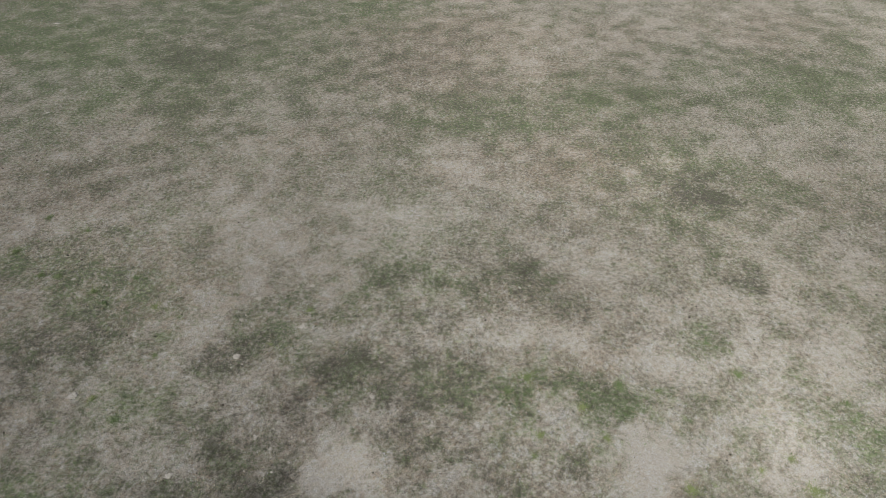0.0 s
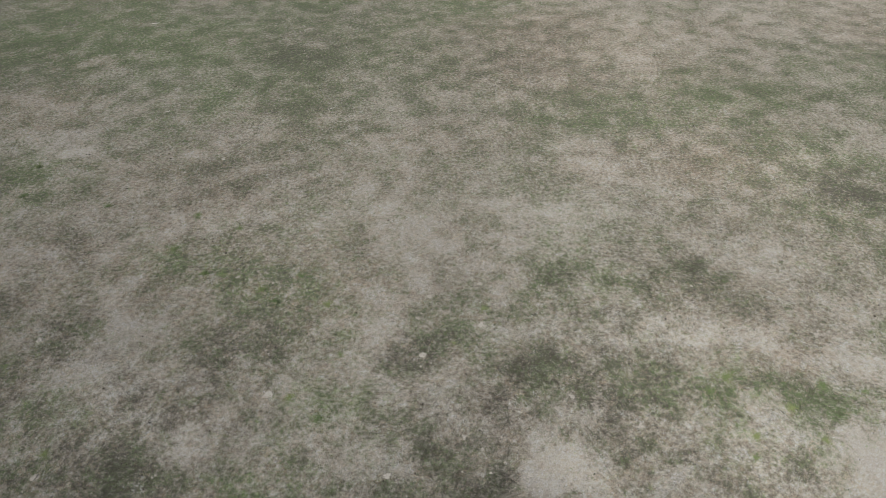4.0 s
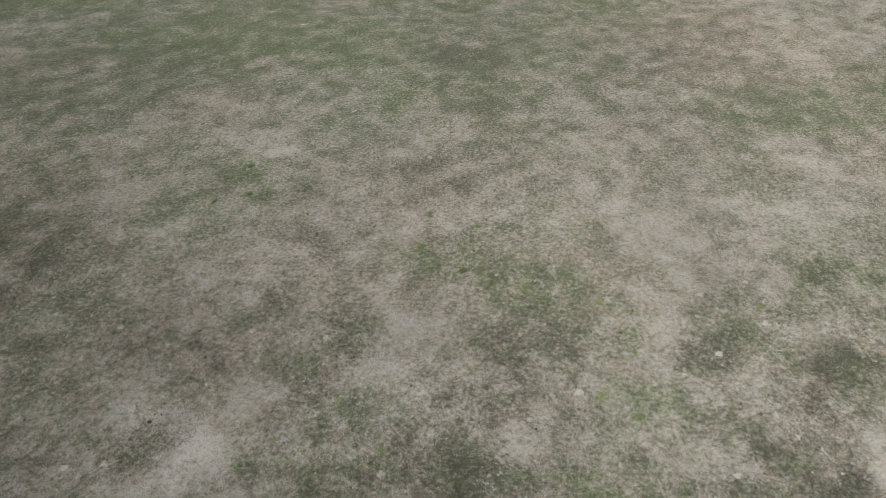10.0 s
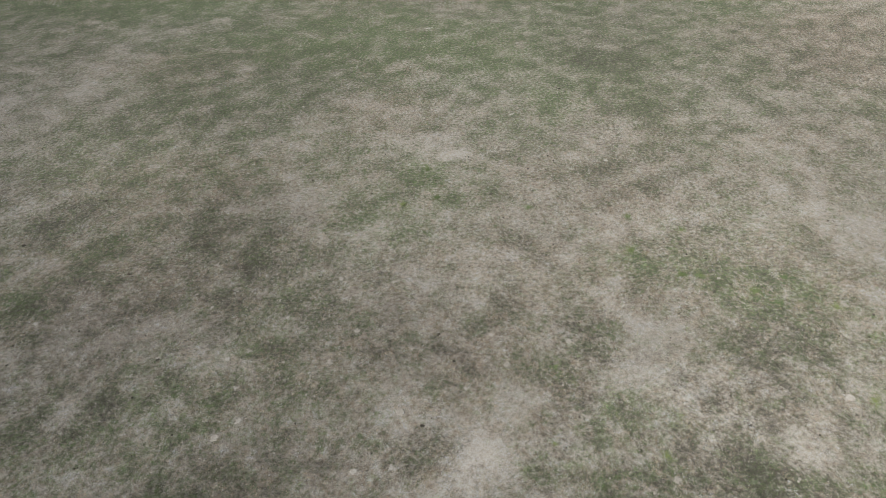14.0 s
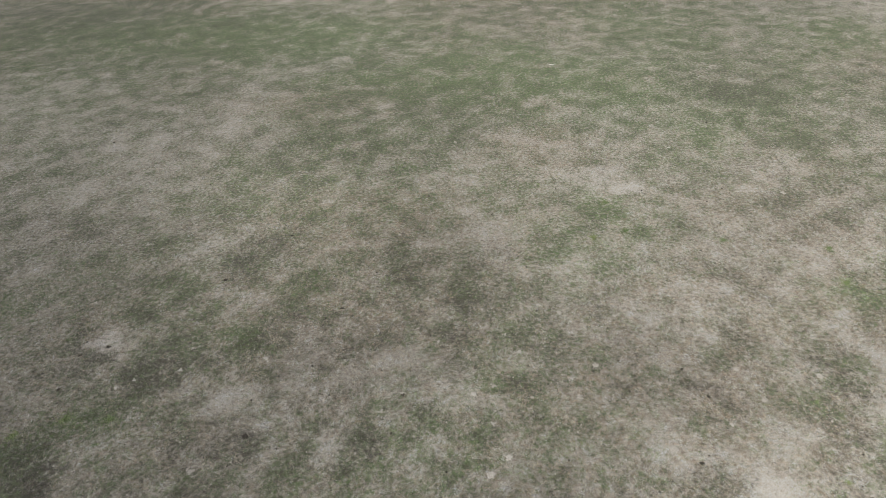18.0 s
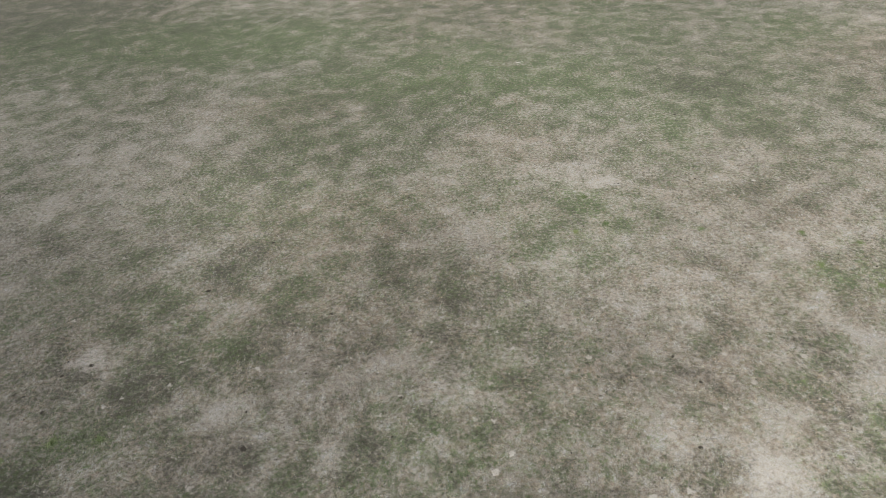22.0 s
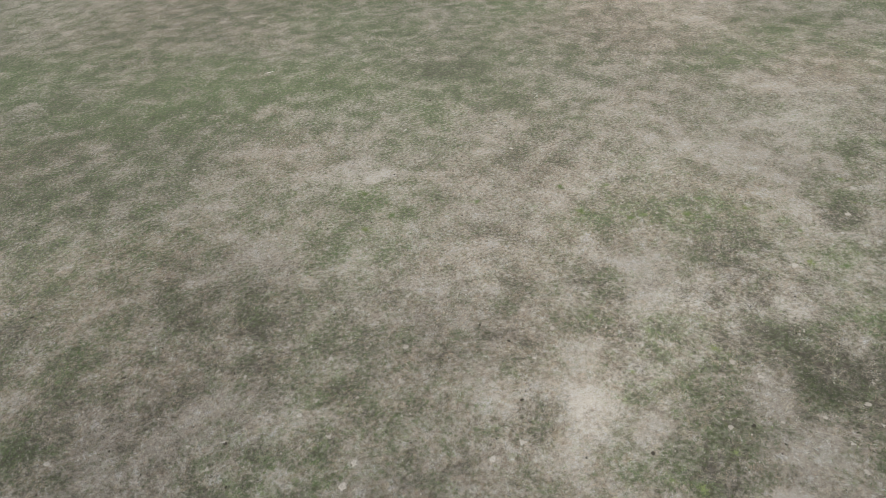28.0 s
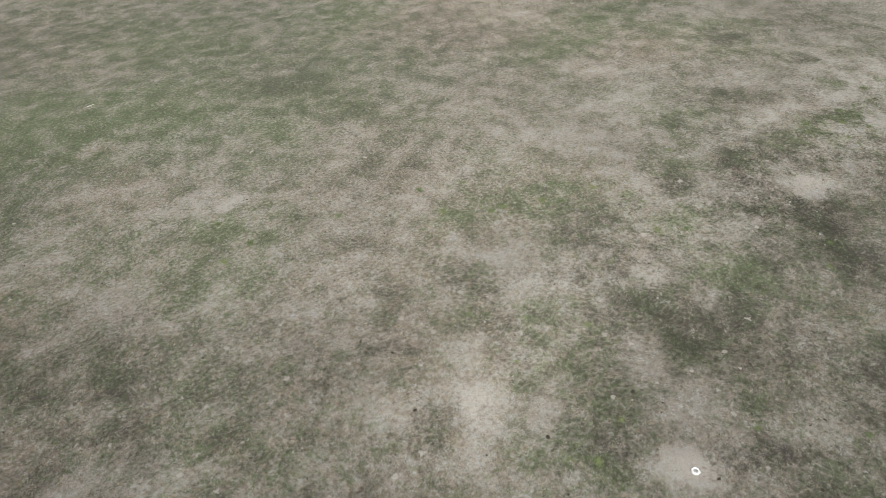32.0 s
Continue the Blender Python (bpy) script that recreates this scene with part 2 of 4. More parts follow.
DARK += [(-26.5, 17.8, 1.3, 1.5, -36, 0.2), (-25.4, 19.1, 2.4, 2.1, 1, 0.25), (-25.1, 61.1, 5, 5.7, 1, 0.25), (-25, 16.4, 1.7, 1.1, 2, 0.25), (-22.7, 15, 3.7, 3, -36, 0.3), (-22.1, 18.4, 2, 2.2, -40, 0.25), (-21.3, 22, 1.1, 0.8, 2, 0.25), (-21.1, 10.1, 1.6, 1.5, -40, 0.3), (-20.8, 21.6, 1.1, 0.9, 1, 0.25), (-20.6, 23.5, 2.4, 2.1, 1, 0.25), (-19.8, 11.7, 1.5, 1.9, -36, 0.3), (-19.8, 17.2, 2, 1.2, 2, 0.35), (-19.2, 5.4, 1.9, 4.1, -39, 0.4), (-19.1, 7.1, 1.1, 4.3, -36, 0.3), (-15, 15.9, 1.7, 0.9, 1, 0.4)]
DARK += [(-12.9, 18.1, 1.6, 1.2, 1, 0.3), (-12.6, 22.4, 1, 0.9, 1, 0.4), (-12.5, 14.8, 3.1, 3.9, -37, 0.25), (-12.2, 21.8, 2, 1.5, 1, 0.4), (-11.9, 18.1, 1.3, 1.3, 1, 0.25), (-11, 22.1, 1.7, 1.5, 1, 0.3), (-10.7, 17.1, 1.1, 1.1, 1, 0.3), (-10.5, 16.9, 1.7, 1.2, 2, 0.3), (-10.2, 23.5, 1.4, 1, 1, 0.35), (-9.9, 18.7, 3.4, 3, -41, 0.3), (-9.6, 11.4, 2.4, 5.2, -41, 0.35), (-9.1, 16.1, 1.5, 1.1, 1, 0.25), (-7.5, 19.9, 1.6, 1.2, 1, 0.4), (-7.4, 15.6, 2.7, 1, 1, 0.5), (-7.4, 20.3, 1.1, 1.1, 2, 0.3)]
DARK += [(-6.5, 18.8, 1.3, 1.4, 1, 0.5), (-5.3, 22.2, 2, 1.9, 1, 0.35), (-5.3, 22.3, 1.7, 1.5, 1, 0.4), (-4.4, 22.3, 3.3, 3.7, -38, 0.25), (-3.6, 16.4, 0.8, 0.8, 1, 0.2), (-2.5, 19.7, 2.5, 2.8, -42, 0.25), (-2.5, 28.7, 1.6, 1.2, 1, 0.3), (-2.1, 17, 1, 1, 1, 0.3), (-1.6, 22.3, 1.6, 1.9, 1, 0.35), (-1.1, 25.6, 1.1, 0.9, 1, 0.3), (0.2, 25.2, 1.2, 1.1, 1, 0.25), (0.6, 17.1, 1.5, 1.2, 1, 0.3), (0.9, 31.8, 2.1, 2.3, 1, 0.3), (1.7, 16, 1.2, 1, 1, 0.25), (3.6, 29.9, 2.4, 2.1, 1, 0.25)]
DARK += [(5.7, 16.6, 1.5, 1.1, 1, 0.35), (17.6, 28.7, 1.4, 1.6, 1, 0.2), (18.2, 38.4, 2.8, 2.1, 1, 0.5)]
# pale turf; rows round (-35, 16) partly paint the glow opposite the sun
PALE += [(-95.9, 61.2, 6.5, 7.3, -2, 0.15), (-78.1, 50.2, 9.1, 5, -1, 0.15), (-78, 42.2, 6.2, 3.5, 0, 0.1), (-73.1, 55.6, 5, 4.3, 0, 0.12), (-72.2, 52.1, 5, 5.6, -16, 0.2), (-72, 56.2, 6.9, 2.8, -1, 0.1), (-69.3, 24.1, 1.3, 0.7, 2, 0.35), (-66.5, 33.7, 2.2, 2.1, -14, 0.25), (-60.4, 20.5, 3, 2, -13, 0.35), (-59, 19.6, 1.9, 1.1, -13, 0.3), (-58.9, 19.5, 2, 1.8, 2, 0.4), (-58.2, 21.4, 1.2, 1.2, 2, 0.3), (-57.7, 21.6, 2, 1.6, -13, 0.35), (-56.9, 24.3, 1.8, 1.6, -13, 0.25), (-55.2, 18, 1.2, 0.8, 2, 0.4)]
PALE += [(-53.9, 22.8, 1.5, 1.5, -13, 0.3), (-53.6, 23.1, 1.5, 1.4, 2, 0.35), (-52.6, 23, 2.7, 1.3, -35, 0.3), (-52.5, 23, 2.5, 1.8, 2, 0.3), (-52.3, 23.2, 2.5, 1.6, 2, 0.15), (-50.4, 23.6, 2.1, 1.4, -13, 0.35), (-50.2, 20.5, 1.4, 1.4, 2, 0.15), (-49.9, 22.3, 2.3, 1.5, -13, 0.35), (-49.6, 21.1, 1.8, 1.6, 2, 0.2), (-49.6, 35.2, 3.1, 1.7, 1, 0.2), (-49.3, 34.6, 2.1, 1.8, 1, 0.2), (-48.9, 36, 2.9, 2.4, -36, 0.2), (-48.1, 21, 2.1, 0.9, -39, 0.3), (-48, 36.1, 3.2, 2, -40, 0.2), (-43, 17.1, 1.8, 1.3, 2, 0.2)]
PALE += [(-42.5, 32.4, 1.8, 1.5, 1, 0.12), (-41.7, 18.5, 1.6, 1.3, -39, 0.2), (-40.4, 15.3, 2.2, 1.2, -13, 0.3), (-39.8, 15.1, 1.6, 1.2, -35, 0.3), (-39.8, 18.3, 1.7, 1.7, -35, 0.3), (-39.4, 41.7, 1.3, 0.7, 1, 0.35), (-39.3, 43.8, 2, 2, 1, 0.3), (-39, 17.1, 2.6, 1.5, 2, 0.3), (-38.5, 14.9, 1.7, 1, -13, 0.3), (-38.4, 41.7, 1.9, 0.8, 0, 0.4), (-38.4, 42.4, 2.1, 1.9, 1, 0.15), (-38.3, 41.7, 1.7, 0.7, -16, 0.4), (-37.6, 14.7, 2.1, 1.6, -35, 0.4), (-37.3, 27.5, 2.2, 2.5, 1, 0.25), (-35.9, 15.8, 1.8, 2.3, -13, 0.5)]
PALE += [(-35.6, 16.4, 1.6, 1.8, -13, 0.4), (-35.5, 16, 1.2, 2.1, -39, 0.25), (-35.1, 16.2, 1.1, 2.2, -35, 0.5), (-33.9, 17, 1.8, 1.2, 2, 0.2), (-33.9, 18.5, 1, 1, -40, 0.35), (-33.6, 15.1, 1.4, 0.8, 2, 0.2), (-33.3, 13.7, 1.5, 1.2, -13, 0.25), (-32.7, 17.1, 1.7, 1.2, 2, 0.4), (-31.4, 23.8, 1.7, 1.7, 2, 0.2), (-31.1, 18.7, 1.6, 1.1, 2, 0.2), (-30.3, 7.9, 1.1, 0.9, -39, 0.6), (-28.5, 16.1, 1.8, 0.9, -13, 0.35), (-28.4, 9.6, 2.1, 1.1, -39, 0.4), (-27.7, 9.3, 2.4, 1.2, -35, 0.4), (-27.4, 21.1, 1.7, 1.1, 1, 0.2)]
PALE += [(-26.8, 13.1, 1.2, 1.2, -36, 0.35), (-26.5, 13.5, 1.3, 1.3, -40, 0.4), (-26.3, 20.8, 2, 2.2, -36, 0.35), (-26.3, 21.6, 2, 1.5, 2, 0.3), (-26.3, 21.8, 2.2, 1.5, 2, 0.4), (-26.1, 23, 2.2, 1.8, -14, 0.45), (-26, 21.7, 1.5, 2.2, -40, 0.35), (-25.7, 22, 2.4, 1.7, -14, 0.4), (-25.7, 22.1, 3.4, 1.5, 1, 0.25), (-25.4, 21.6, 3.1, 1.8, 1, 0.35), (-25.3, 45.2, 3, 3.8, -42, 0.2), (-24, 5.7, 1.8, 1.1, -39, 0.4), (-23.7, 18.9, 1.6, 1, 2, 0.25), (-23.3, 5.8, 2, 1.4, -35, 0.35), (-22.5, 21.2, 1.8, 1.5, -14, 0.3)]
PALE += [(-22.4, 18.3, 2.3, 1.2, 1, 0.25), (-22.4, 18.6, 1.5, 1.3, 2, 0.3), (-21.4, 16.6, 1.4, 1.5, 2, 0.45), (-20.2, 13.4, 1.9, 1, -40, 0.2), (-20, 17.9, 2.5, 1.3, 2, 0.3), (-19.7, 21.7, 1.7, 1.1, 1, 0.25), (-19.6, 32.9, 7.7, 3.6, 1, 0.15), (-19, 21.5, 8.3, 5.6, 2, 0.2), (-18.9, 8.2, 1.7, 1.8, -40, 0.2), (-18.2, 22, 1.7, 1.5, 1, 0.3), (-17.9, 40.1, 6.1, 3.1, 1, 0.15), (-17.6, 35.6, 5.5, 2.9, -42, 0.2), (-17.3, 21.8, 2.2, 2, 2, 0.3), (-17.2, 21.5, 3, 2.1, -37, 0.25), (-16.9, 36.2, 6.4, 3, 1, 0.15)]
PALE += [(-13.8, 15.6, 1, 0.8, 1, 0.3), (-13.5, 16.2, 1.4, 1.4, 2, 0.4), (-13.2, 16.9, 1.8, 1.2, 1, 0.35), (-12.6, 16.5, 1.4, 1.3, -41, 0.25), (-12, 16.1, 1.5, 0.9, 1, 0.35), (-11.9, 20.4, 1.4, 1.2, 1, 0.3), (-11.6, 30.7, 5.9, 4.4, 1, 0.15), (-11.5, 31.5, 5.9, 2.8, -42, 0.3), (-10, 20, 1.4, 1.3, 1, 0.3), (-9.5, 18.1, 1, 1.3, 1, 0.25), (-9.2, 21.1, 1.7, 1.5, 1, 0.35), (-8.8, 29, 3.3, 2, 1, 0.2), (-8.7, 20.6, 2.4, 1.4, 1, 0.3), (-7.3, 18.3, 2, 1.1, 1, 0.3), (-6.7, 23.9, 2, 1.2, 1, 0.25)]
PALE += [(-6.2, 16.7, 2.2, 3.1, -37, 0.25), (-5.4, 17, 1.8, 1.1, 1, 0.35), (-5.3, 16.4, 2.2, 1.8, 2, 0.6), (-3.8, 18.2, 1.6, 1.5, 1, 0.4), (-2.7, 32.5, 4.7, 2.9, 1, 0.2), (-2.6, 16.7, 3.1, 1.3, 1, 0.2), (-1.1, 16.1, 2.4, 3.5, -42, 0.3), (1.1, 25.6, 1.6, 1.5, 1, 0.3), (3.4, 23.7, 1.4, 1.7, 1, 0.2), (3.8, 17.7, 1.6, 1.2, 1, 0.25), (5.2, 19.3, 1.9, 1.3, 1, 0.3), (6.2, 31.6, 1.4, 1.7, 1, 0.25), (6.8, 18.4, 1.1, 0.9, 1, 0.2), (6.9, 24.4, 1.5, 1.2, 1, 0.35), (8.6, 16.7, 2.7, 1.8, 1, 0.5)]
PALE += [(9.2, 30.4, 1.7, 1.7, 1, 0.3), (10.2, 22.5, 1.7, 1.2, 1, 0.3), (12.2, 17.8, 2.9, 1.7, 1, 0.25), (15.8, 16.4, 3.3, 1.5, 1, 0.2), (16.3, 22.6, 2.1, 1.6, 1, 0.3), (21.1, 22.7, 1.8, 2.6, 1, 0.35), (22.6, 44.4, 5.8, 3.2, 2, 0.2), (24.5, 31.4, 3.2, 3.1, 1, 0.25)]
BROWN += [(-70.2, 26.8, 3.5, 2.2, 1, 0.2), (-67.6, 58.8, 9.3, 3.6, -2, 0.2), (-57.1, 35.4, 4.2, 2.6, -14, 0.2), (-56.1, 36.6, 8.9, 5.1, 0, 0.35), (-53, 27.2, 10, 7.6, 1, 0.25), (-43.3, 48.1, 6.1, 4.6, -1, 0.4), (-42.8, 58.1, 3.2, 2.7, 0, 0.2), (-41.8, 21.5, 1.7, 1.6, -14, 0.2), (-39.6, 22.6, 10.3, 8.2, 2, 0.3), (-39.6, 25.6, 4.3, 2, 2, 0.3), (-39.4, 27.1, 4.6, 1.9, 1, 0.2), (-37.9, 22.7, 7.8, 6.7, -36, 0.3), (-37.7, 24.4, 4.4, 1.9, -14, 0.25), (-35.9, 29.3, 6.3, 2.6, -14, 0.35), (-34.4, 24.7, 4.6, 2.7, -40, 0.3)]
BROWN += [(-33.3, 29.8, 4.1, 2.7, 1, 0.25), (-33.3, 65, 3.4, 1.9, -2, 0.25), (-31.9, 24.6, 4.3, 2.1, 2, 0.2), (-31.4, 19.1, 1.5, 1.8, -40, 0.25), (-30.2, 38.5, 6.1, 3.3, -41, 0.2), (-28, 28.8, 5.3, 2.3, -41, 0.25), (-24.1, 35.9, 8.2, 3.3, 1, 0.3), (-22.5, 40, 9.5, 8.2, -38, 0.2), (-20.9, 24.8, 3.3, 1.5, 1, 0.25), (-19.6, 31.7, 8.7, 6.9, 1, 0.2), (-18.9, 28.6, 10.7, 5.1, 1, 0.25), (-18.3, 30.9, 12.8, 10.6, -38, 0.25), (-16.6, 39.4, 8.8, 3.3, 1, 0.3), (-15, 32.9, 4.6, 2.4, 1, 0.3), (-13.1, 28.6, 4.6, 2.2, 1, 0.35)]
BROWN += [(-12, 27.7, 3.2, 1.9, 1, 0.3), (-11.9, 45.1, 8, 3.1, 2, 0.3), (-11, 25.4, 3.7, 2.2, 1, 0.2), (-9.4, 33, 5, 3, 1, 0.3), (-8.8, 29.5, 4.7, 3.1, 1, 0.25), (-7.8, 20.1, 1.6, 1.3, 1, 0.3), (-6.3, 17.5, 2.3, 2.4, -41, 0.2), (-1.6, 58.9, 10.7, 6.5, 1, 0.3), (1.3, 40.3, 4.9, 3, 1, 0.25), (1.9, 66.6, 10.7, 7, 2, 0.4), (6.9, 41.9, 7.2, 3.6, 1, 0.4), (7.5, 22.5, 1.5, 1.5, 1, 0.3), (10, 60.8, 9.1, 5.7, 1, 0.3), (18.6, 67.3, 7.2, 5.6, 2, 0.3), (35, 71.2, 10.1, 6.5, 2, 0.35)]

# Bare trampled spots, in the same form; (-35.5, 16) also paints sun backscatter glow.
BARE_GLOW = [(-30.3, 7.4, 1.25, 0.85, -35, 0.78), (-38.35, 41.7, 1.7, 0.9, 0, 0.3), (-69.3, 24.2, 1.4, 0.8, 20, 0.4), (-39.8, 43.6, 1.2, 0.7, 0, 0.25), (-35.5, 16.0, 1.2, 1.7, -20, 0.5), (-21.4, 16.6, 1.0, 1.0, 2, 0.35), (-33.8, 13.2, 1.3, 0.9, 30, 0.3), (-5.3, 16.4, 1.5, 1.2, 0, 0.2), (9.0, 17.0, 1.8, 1.3, 0, 0.4), (15.0, 16.0, 1.6, 1.2, 0, 0.4)]
# Broad stretches that are paler (+) or darker (-) than the rest.
BROAD = [(-59.7, 33.9, 10.1, 9.6, 0, 0.08), (-22.8, 44.3, 6.6, 23, -1, -0.15), (-45.6, 18, 6.5, 2.5, 2, 0.05), (-22.5, 6.9, 4.2, 6.2, -35, -0.15), (1.4, 21.3, 6.8, 16, -38, -0.15), (-46, 95.7, 15.9, 15.8, -41, -0.15), (7, 49.7, 24.8, 9.6, -41, -0.12), (0.8, 17.1, 3.8, 2, 1, -0.12), (-24.3, 17.9, 3.6, 3.3, 1, -0.12), (32.5, 63.7, 8.5, 11.3, 1, -0.12), (-19.4, 26.2, 4.7, 9.1, -15, -0.15), (-37.2, 16.1, 4.5, 2.5, 2, -0.2), (-1.5, 59.7, 8.1, 11.6, -1, -0.15), (-38.1, 21.5, 7.4, 4.9, 2, 0.05), (-61.3, 32.4, 6.9, 18.7, 1, -0.13), (-37.8, 21.6, 6.1, 5.5, -36, 0.08), (-54.2, 29.4, 4.5, 6.5, -35, -0.1), (-65.9, 35.2, 6.8, 21.8, -14, -0.1), (-1.3, 33.5, 9.1, 7.3, 1, 0.08), (-108, 100, 20, 24, 0, -0.25), (-57.0, 30.5, 6.0, 5.0, 0, 0.1)]
# Lighter (+) or darker (-) stretches, in stops: turf tone plus painted sun glow and lens falloff.
TONE_LIGHT, GREEN_TINT = [], []
TONE_LIGHT += [(-24, 4, 4.8, 3.8, 0, 0.06), (-18, 4, 4.8, 3.8, 0, -0.12), (-30, 8.8, 4.8, 3.8, 0, -0.2), (-24, 8.8, 4.8, 3.8, 0, -0.18), (-18, 8.8, 4.8, 3.8, 0, -0.1), (-12, 8.8, 4.8, 3.8, 0, -0.07), (-6, 8.8, 4.8, 3.8, 0, 0.1), (-66, 13.6, 4.8, 3.8, 0, -0.06), (-54, 13.6, 4.8, 3.8, 0, 0.05), (-48, 13.6, 4.8, 3.8, 0, -0.27), (-42, 13.6, 4.8, 3.8, 0, -0.2), (-30, 13.6, 4.8, 3.8, 0, -0.13), (-24, 13.6, 4.8, 3.8, 0, -0.28), (-18, 13.6, 4.8, 3.8, 0, 0.16), (-12, 13.6, 4.8, 3.8, 0, -0.25)]
TONE_LIGHT += [(-6, 13.6, 4.8, 3.8, 0, -0.24), (0, 13.6, 4.8, 3.8, 0, -0.06), (12, 13.6, 4.8, 3.8, 0, -0.09), (-72, 18.4, 4.8, 3.8, 0, -0.13), (-66, 18.4, 4.8, 3.8, 0, -0.21), (-60, 18.4, 4.8, 3.8, 0, -0.07), (-48, 18.4, 4.8, 3.8, 0, 0.14), (-42, 18.4, 4.8, 3.8, 0, -0.14), (-36, 18.4, 4.8, 3.8, 0, 0.17), (-30, 18.4, 4.8, 3.8, 0, 0.18), (-24, 18.4, 4.8, 3.8, 0, 0.41), (-6, 18.4, 4.8, 3.8, 0, -0.18), (0, 18.4, 4.8, 3.8, 0, 0.1), (6, 18.4, 4.8, 3.8, 0, -0.05), (12, 18.4, 4.8, 3.8, 0, -0.09)]
TONE_LIGHT += [(18, 18.4, 4.8, 3.8, 0, 0.31), (-76.4, 23.2, 5, 4, 0, -0.05), (-70.2, 23.2, 5, 4, 0, -0.08), (-57.8, 23.2, 5, 4, 0, -0.17), (-51.6, 23.2, 5, 4, 0, -0.15), (-39.1, 23.2, 5, 4, 0, -0.43), (-32.9, 23.2, 5, 4, 0, -0.1), (-26.7, 23.2, 5, 4, 0, -0.2), (-20.5, 23.2, 5, 4, 0, 0.07), (-14.2, 23.2, 5, 4, 0, 0.06), (-1.8, 23.2, 5, 4, 0, 0.13), (4.4, 23.2, 5, 4, 0, 0.09), (10.7, 23.2, 5, 4, 0, 0.05), (16.9, 23.2, 5, 4, 0, 0.05), (-78.4, 28.2, 5.6, 4.6, 0, -0.1)]
TONE_LIGHT += [(-71.4, 28.2, 5.6, 4.6, 0, -0.11), (-64.5, 28.2, 5.6, 4.6, 0, 0.07), (-50.6, 28.2, 5.6, 4.6, 0, 0.07), (-36.7, 28.2, 5.6, 4.6, 0, -0.05), (-29.8, 28.2, 5.6, 4.6, 0, 0.15), (-22.8, 28.2, 5.6, 4.6, 0, 0.15), (-15.9, 28.2, 5.6, 4.6, 0, 0.1), (-9, 28.2, 5.6, 4.6, 0, -0.22), (-2, 28.2, 5.6, 4.6, 0, 0.06), (11.9, 28.2, 5.6, 4.6, 0, -0.06), (18.8, 28.2, 5.6, 4.6, 0, 0.06), (25.7, 28.2, 5.6, 4.6, 0, -0.05), (-72.9, 33.9, 6.3, 5.8, 0, -0.1), (-65, 33.9, 6.3, 5.8, 0, 0.06), (-49.3, 33.9, 6.3, 5.8, 0, -0.22)]
TONE_LIGHT += [(-41.5, 33.9, 6.3, 5.8, 0, 0.1), (-17.9, 33.9, 6.3, 5.8, 0, 0.12), (-10.1, 33.9, 6.3, 5.8, 0, -0.23), (-2.2, 33.9, 6.3, 5.8, 0, 0.12), (5.6, 33.9, 6.3, 5.8, 0, -0.08), (29.2, 33.9, 6.3, 5.8, 0, -0.15), (37, 33.9, 6.3, 5.8, 0, -0.09), (-83.6, 41.2, 7.3, 7.7, 0, -0.13), (-65.4, 41.2, 7.3, 7.7, 0, 0.36), (-10.8, 41.2, 7.3, 7.7, 0, -0.06), (-1.7, 41.2, 7.3, 7.7, 0, -0.05), (7.4, 41.2, 7.3, 7.7, 0, 0.15), (16.5, 41.2, 7.3, 7.7, 0, 0.29), (25.6, 41.2, 7.3, 7.7, 0, -0.11), (34.7, 41.2, 7.3, 7.7, 0, -0.07)]
TONE_LIGHT += [(-76.5, 50.9, 8.7, 10.8, 0, -0.09), (-65.6, 50.9, 8.7, 10.8, 0, 0.06), (-54.7, 50.9, 8.7, 10.8, 0, 0.1), (-22.1, 50.9, 8.7, 10.8, 0, 0.16), (-11.2, 50.9, 8.7, 10.8, 0, -0.1), (-0.4, 50.9, 8.7, 10.8, 0, 0.11), (10.5, 50.9, 8.7, 10.8, 0, 0.11), (21.4, 50.9, 8.7, 10.8, 0, -0.16), (-79.4, 64.4, 10.8, 16.5, 0, -0.08), (-52.4, 64.4, 10.8, 16.5, 0, 0.09), (-38.8, 64.4, 10.8, 16.5, 0, 0.06), (-25.3, 64.4, 10.8, 16.5, 0, 0.08), (-11.8, 64.4, 10.8, 16.5, 0, 0.07), (1.8, 64.4, 10.8, 16.5, 0, 0.25), (15.3, 64.4, 10.8, 16.5, 0, -0.09)]
TONE_LIGHT += [(-66.7, 85, 14.2, 27.7, 0, 0.1), (-13.3, 85, 14.2, 27.7, 0, -0.16), (-69.3, 119.6, 20.3, 54.5, 0, 0.05), (-18.7, 119.6, 20.3, 54.5, 0, -0.09)]
TONE_LIGHT += [(-30, 4, 4, 3.2, 0, -0.12), (-25, 4, 4, 3.2, 0, -0.16), (-30, 8, 4, 3.2, 0, -0.06), (-20, 8, 4, 3.2, 0, 0.12), (-40, 12, 4, 3.2, 0, 0.08), (-30, 12, 4, 3.2, 0, -0.09), (-25, 12, 4, 3.2, 0, -0.13), (-10, 12, 4, 3.2, 0, -0.07), (-65, 16, 4, 3.2, 0, 0.07), (-50, 16, 4, 3.2, 0, 0.09), (-45, 16, 4, 3.2, 0, -0.27), (-40, 16, 4, 3.2, 0, 0.19), (-35, 16, 4, 3.2, 0, -0.08), (-15, 16, 4, 3.2, 0, 0.08), (-5, 16, 4, 3.2, 0, -0.09)]
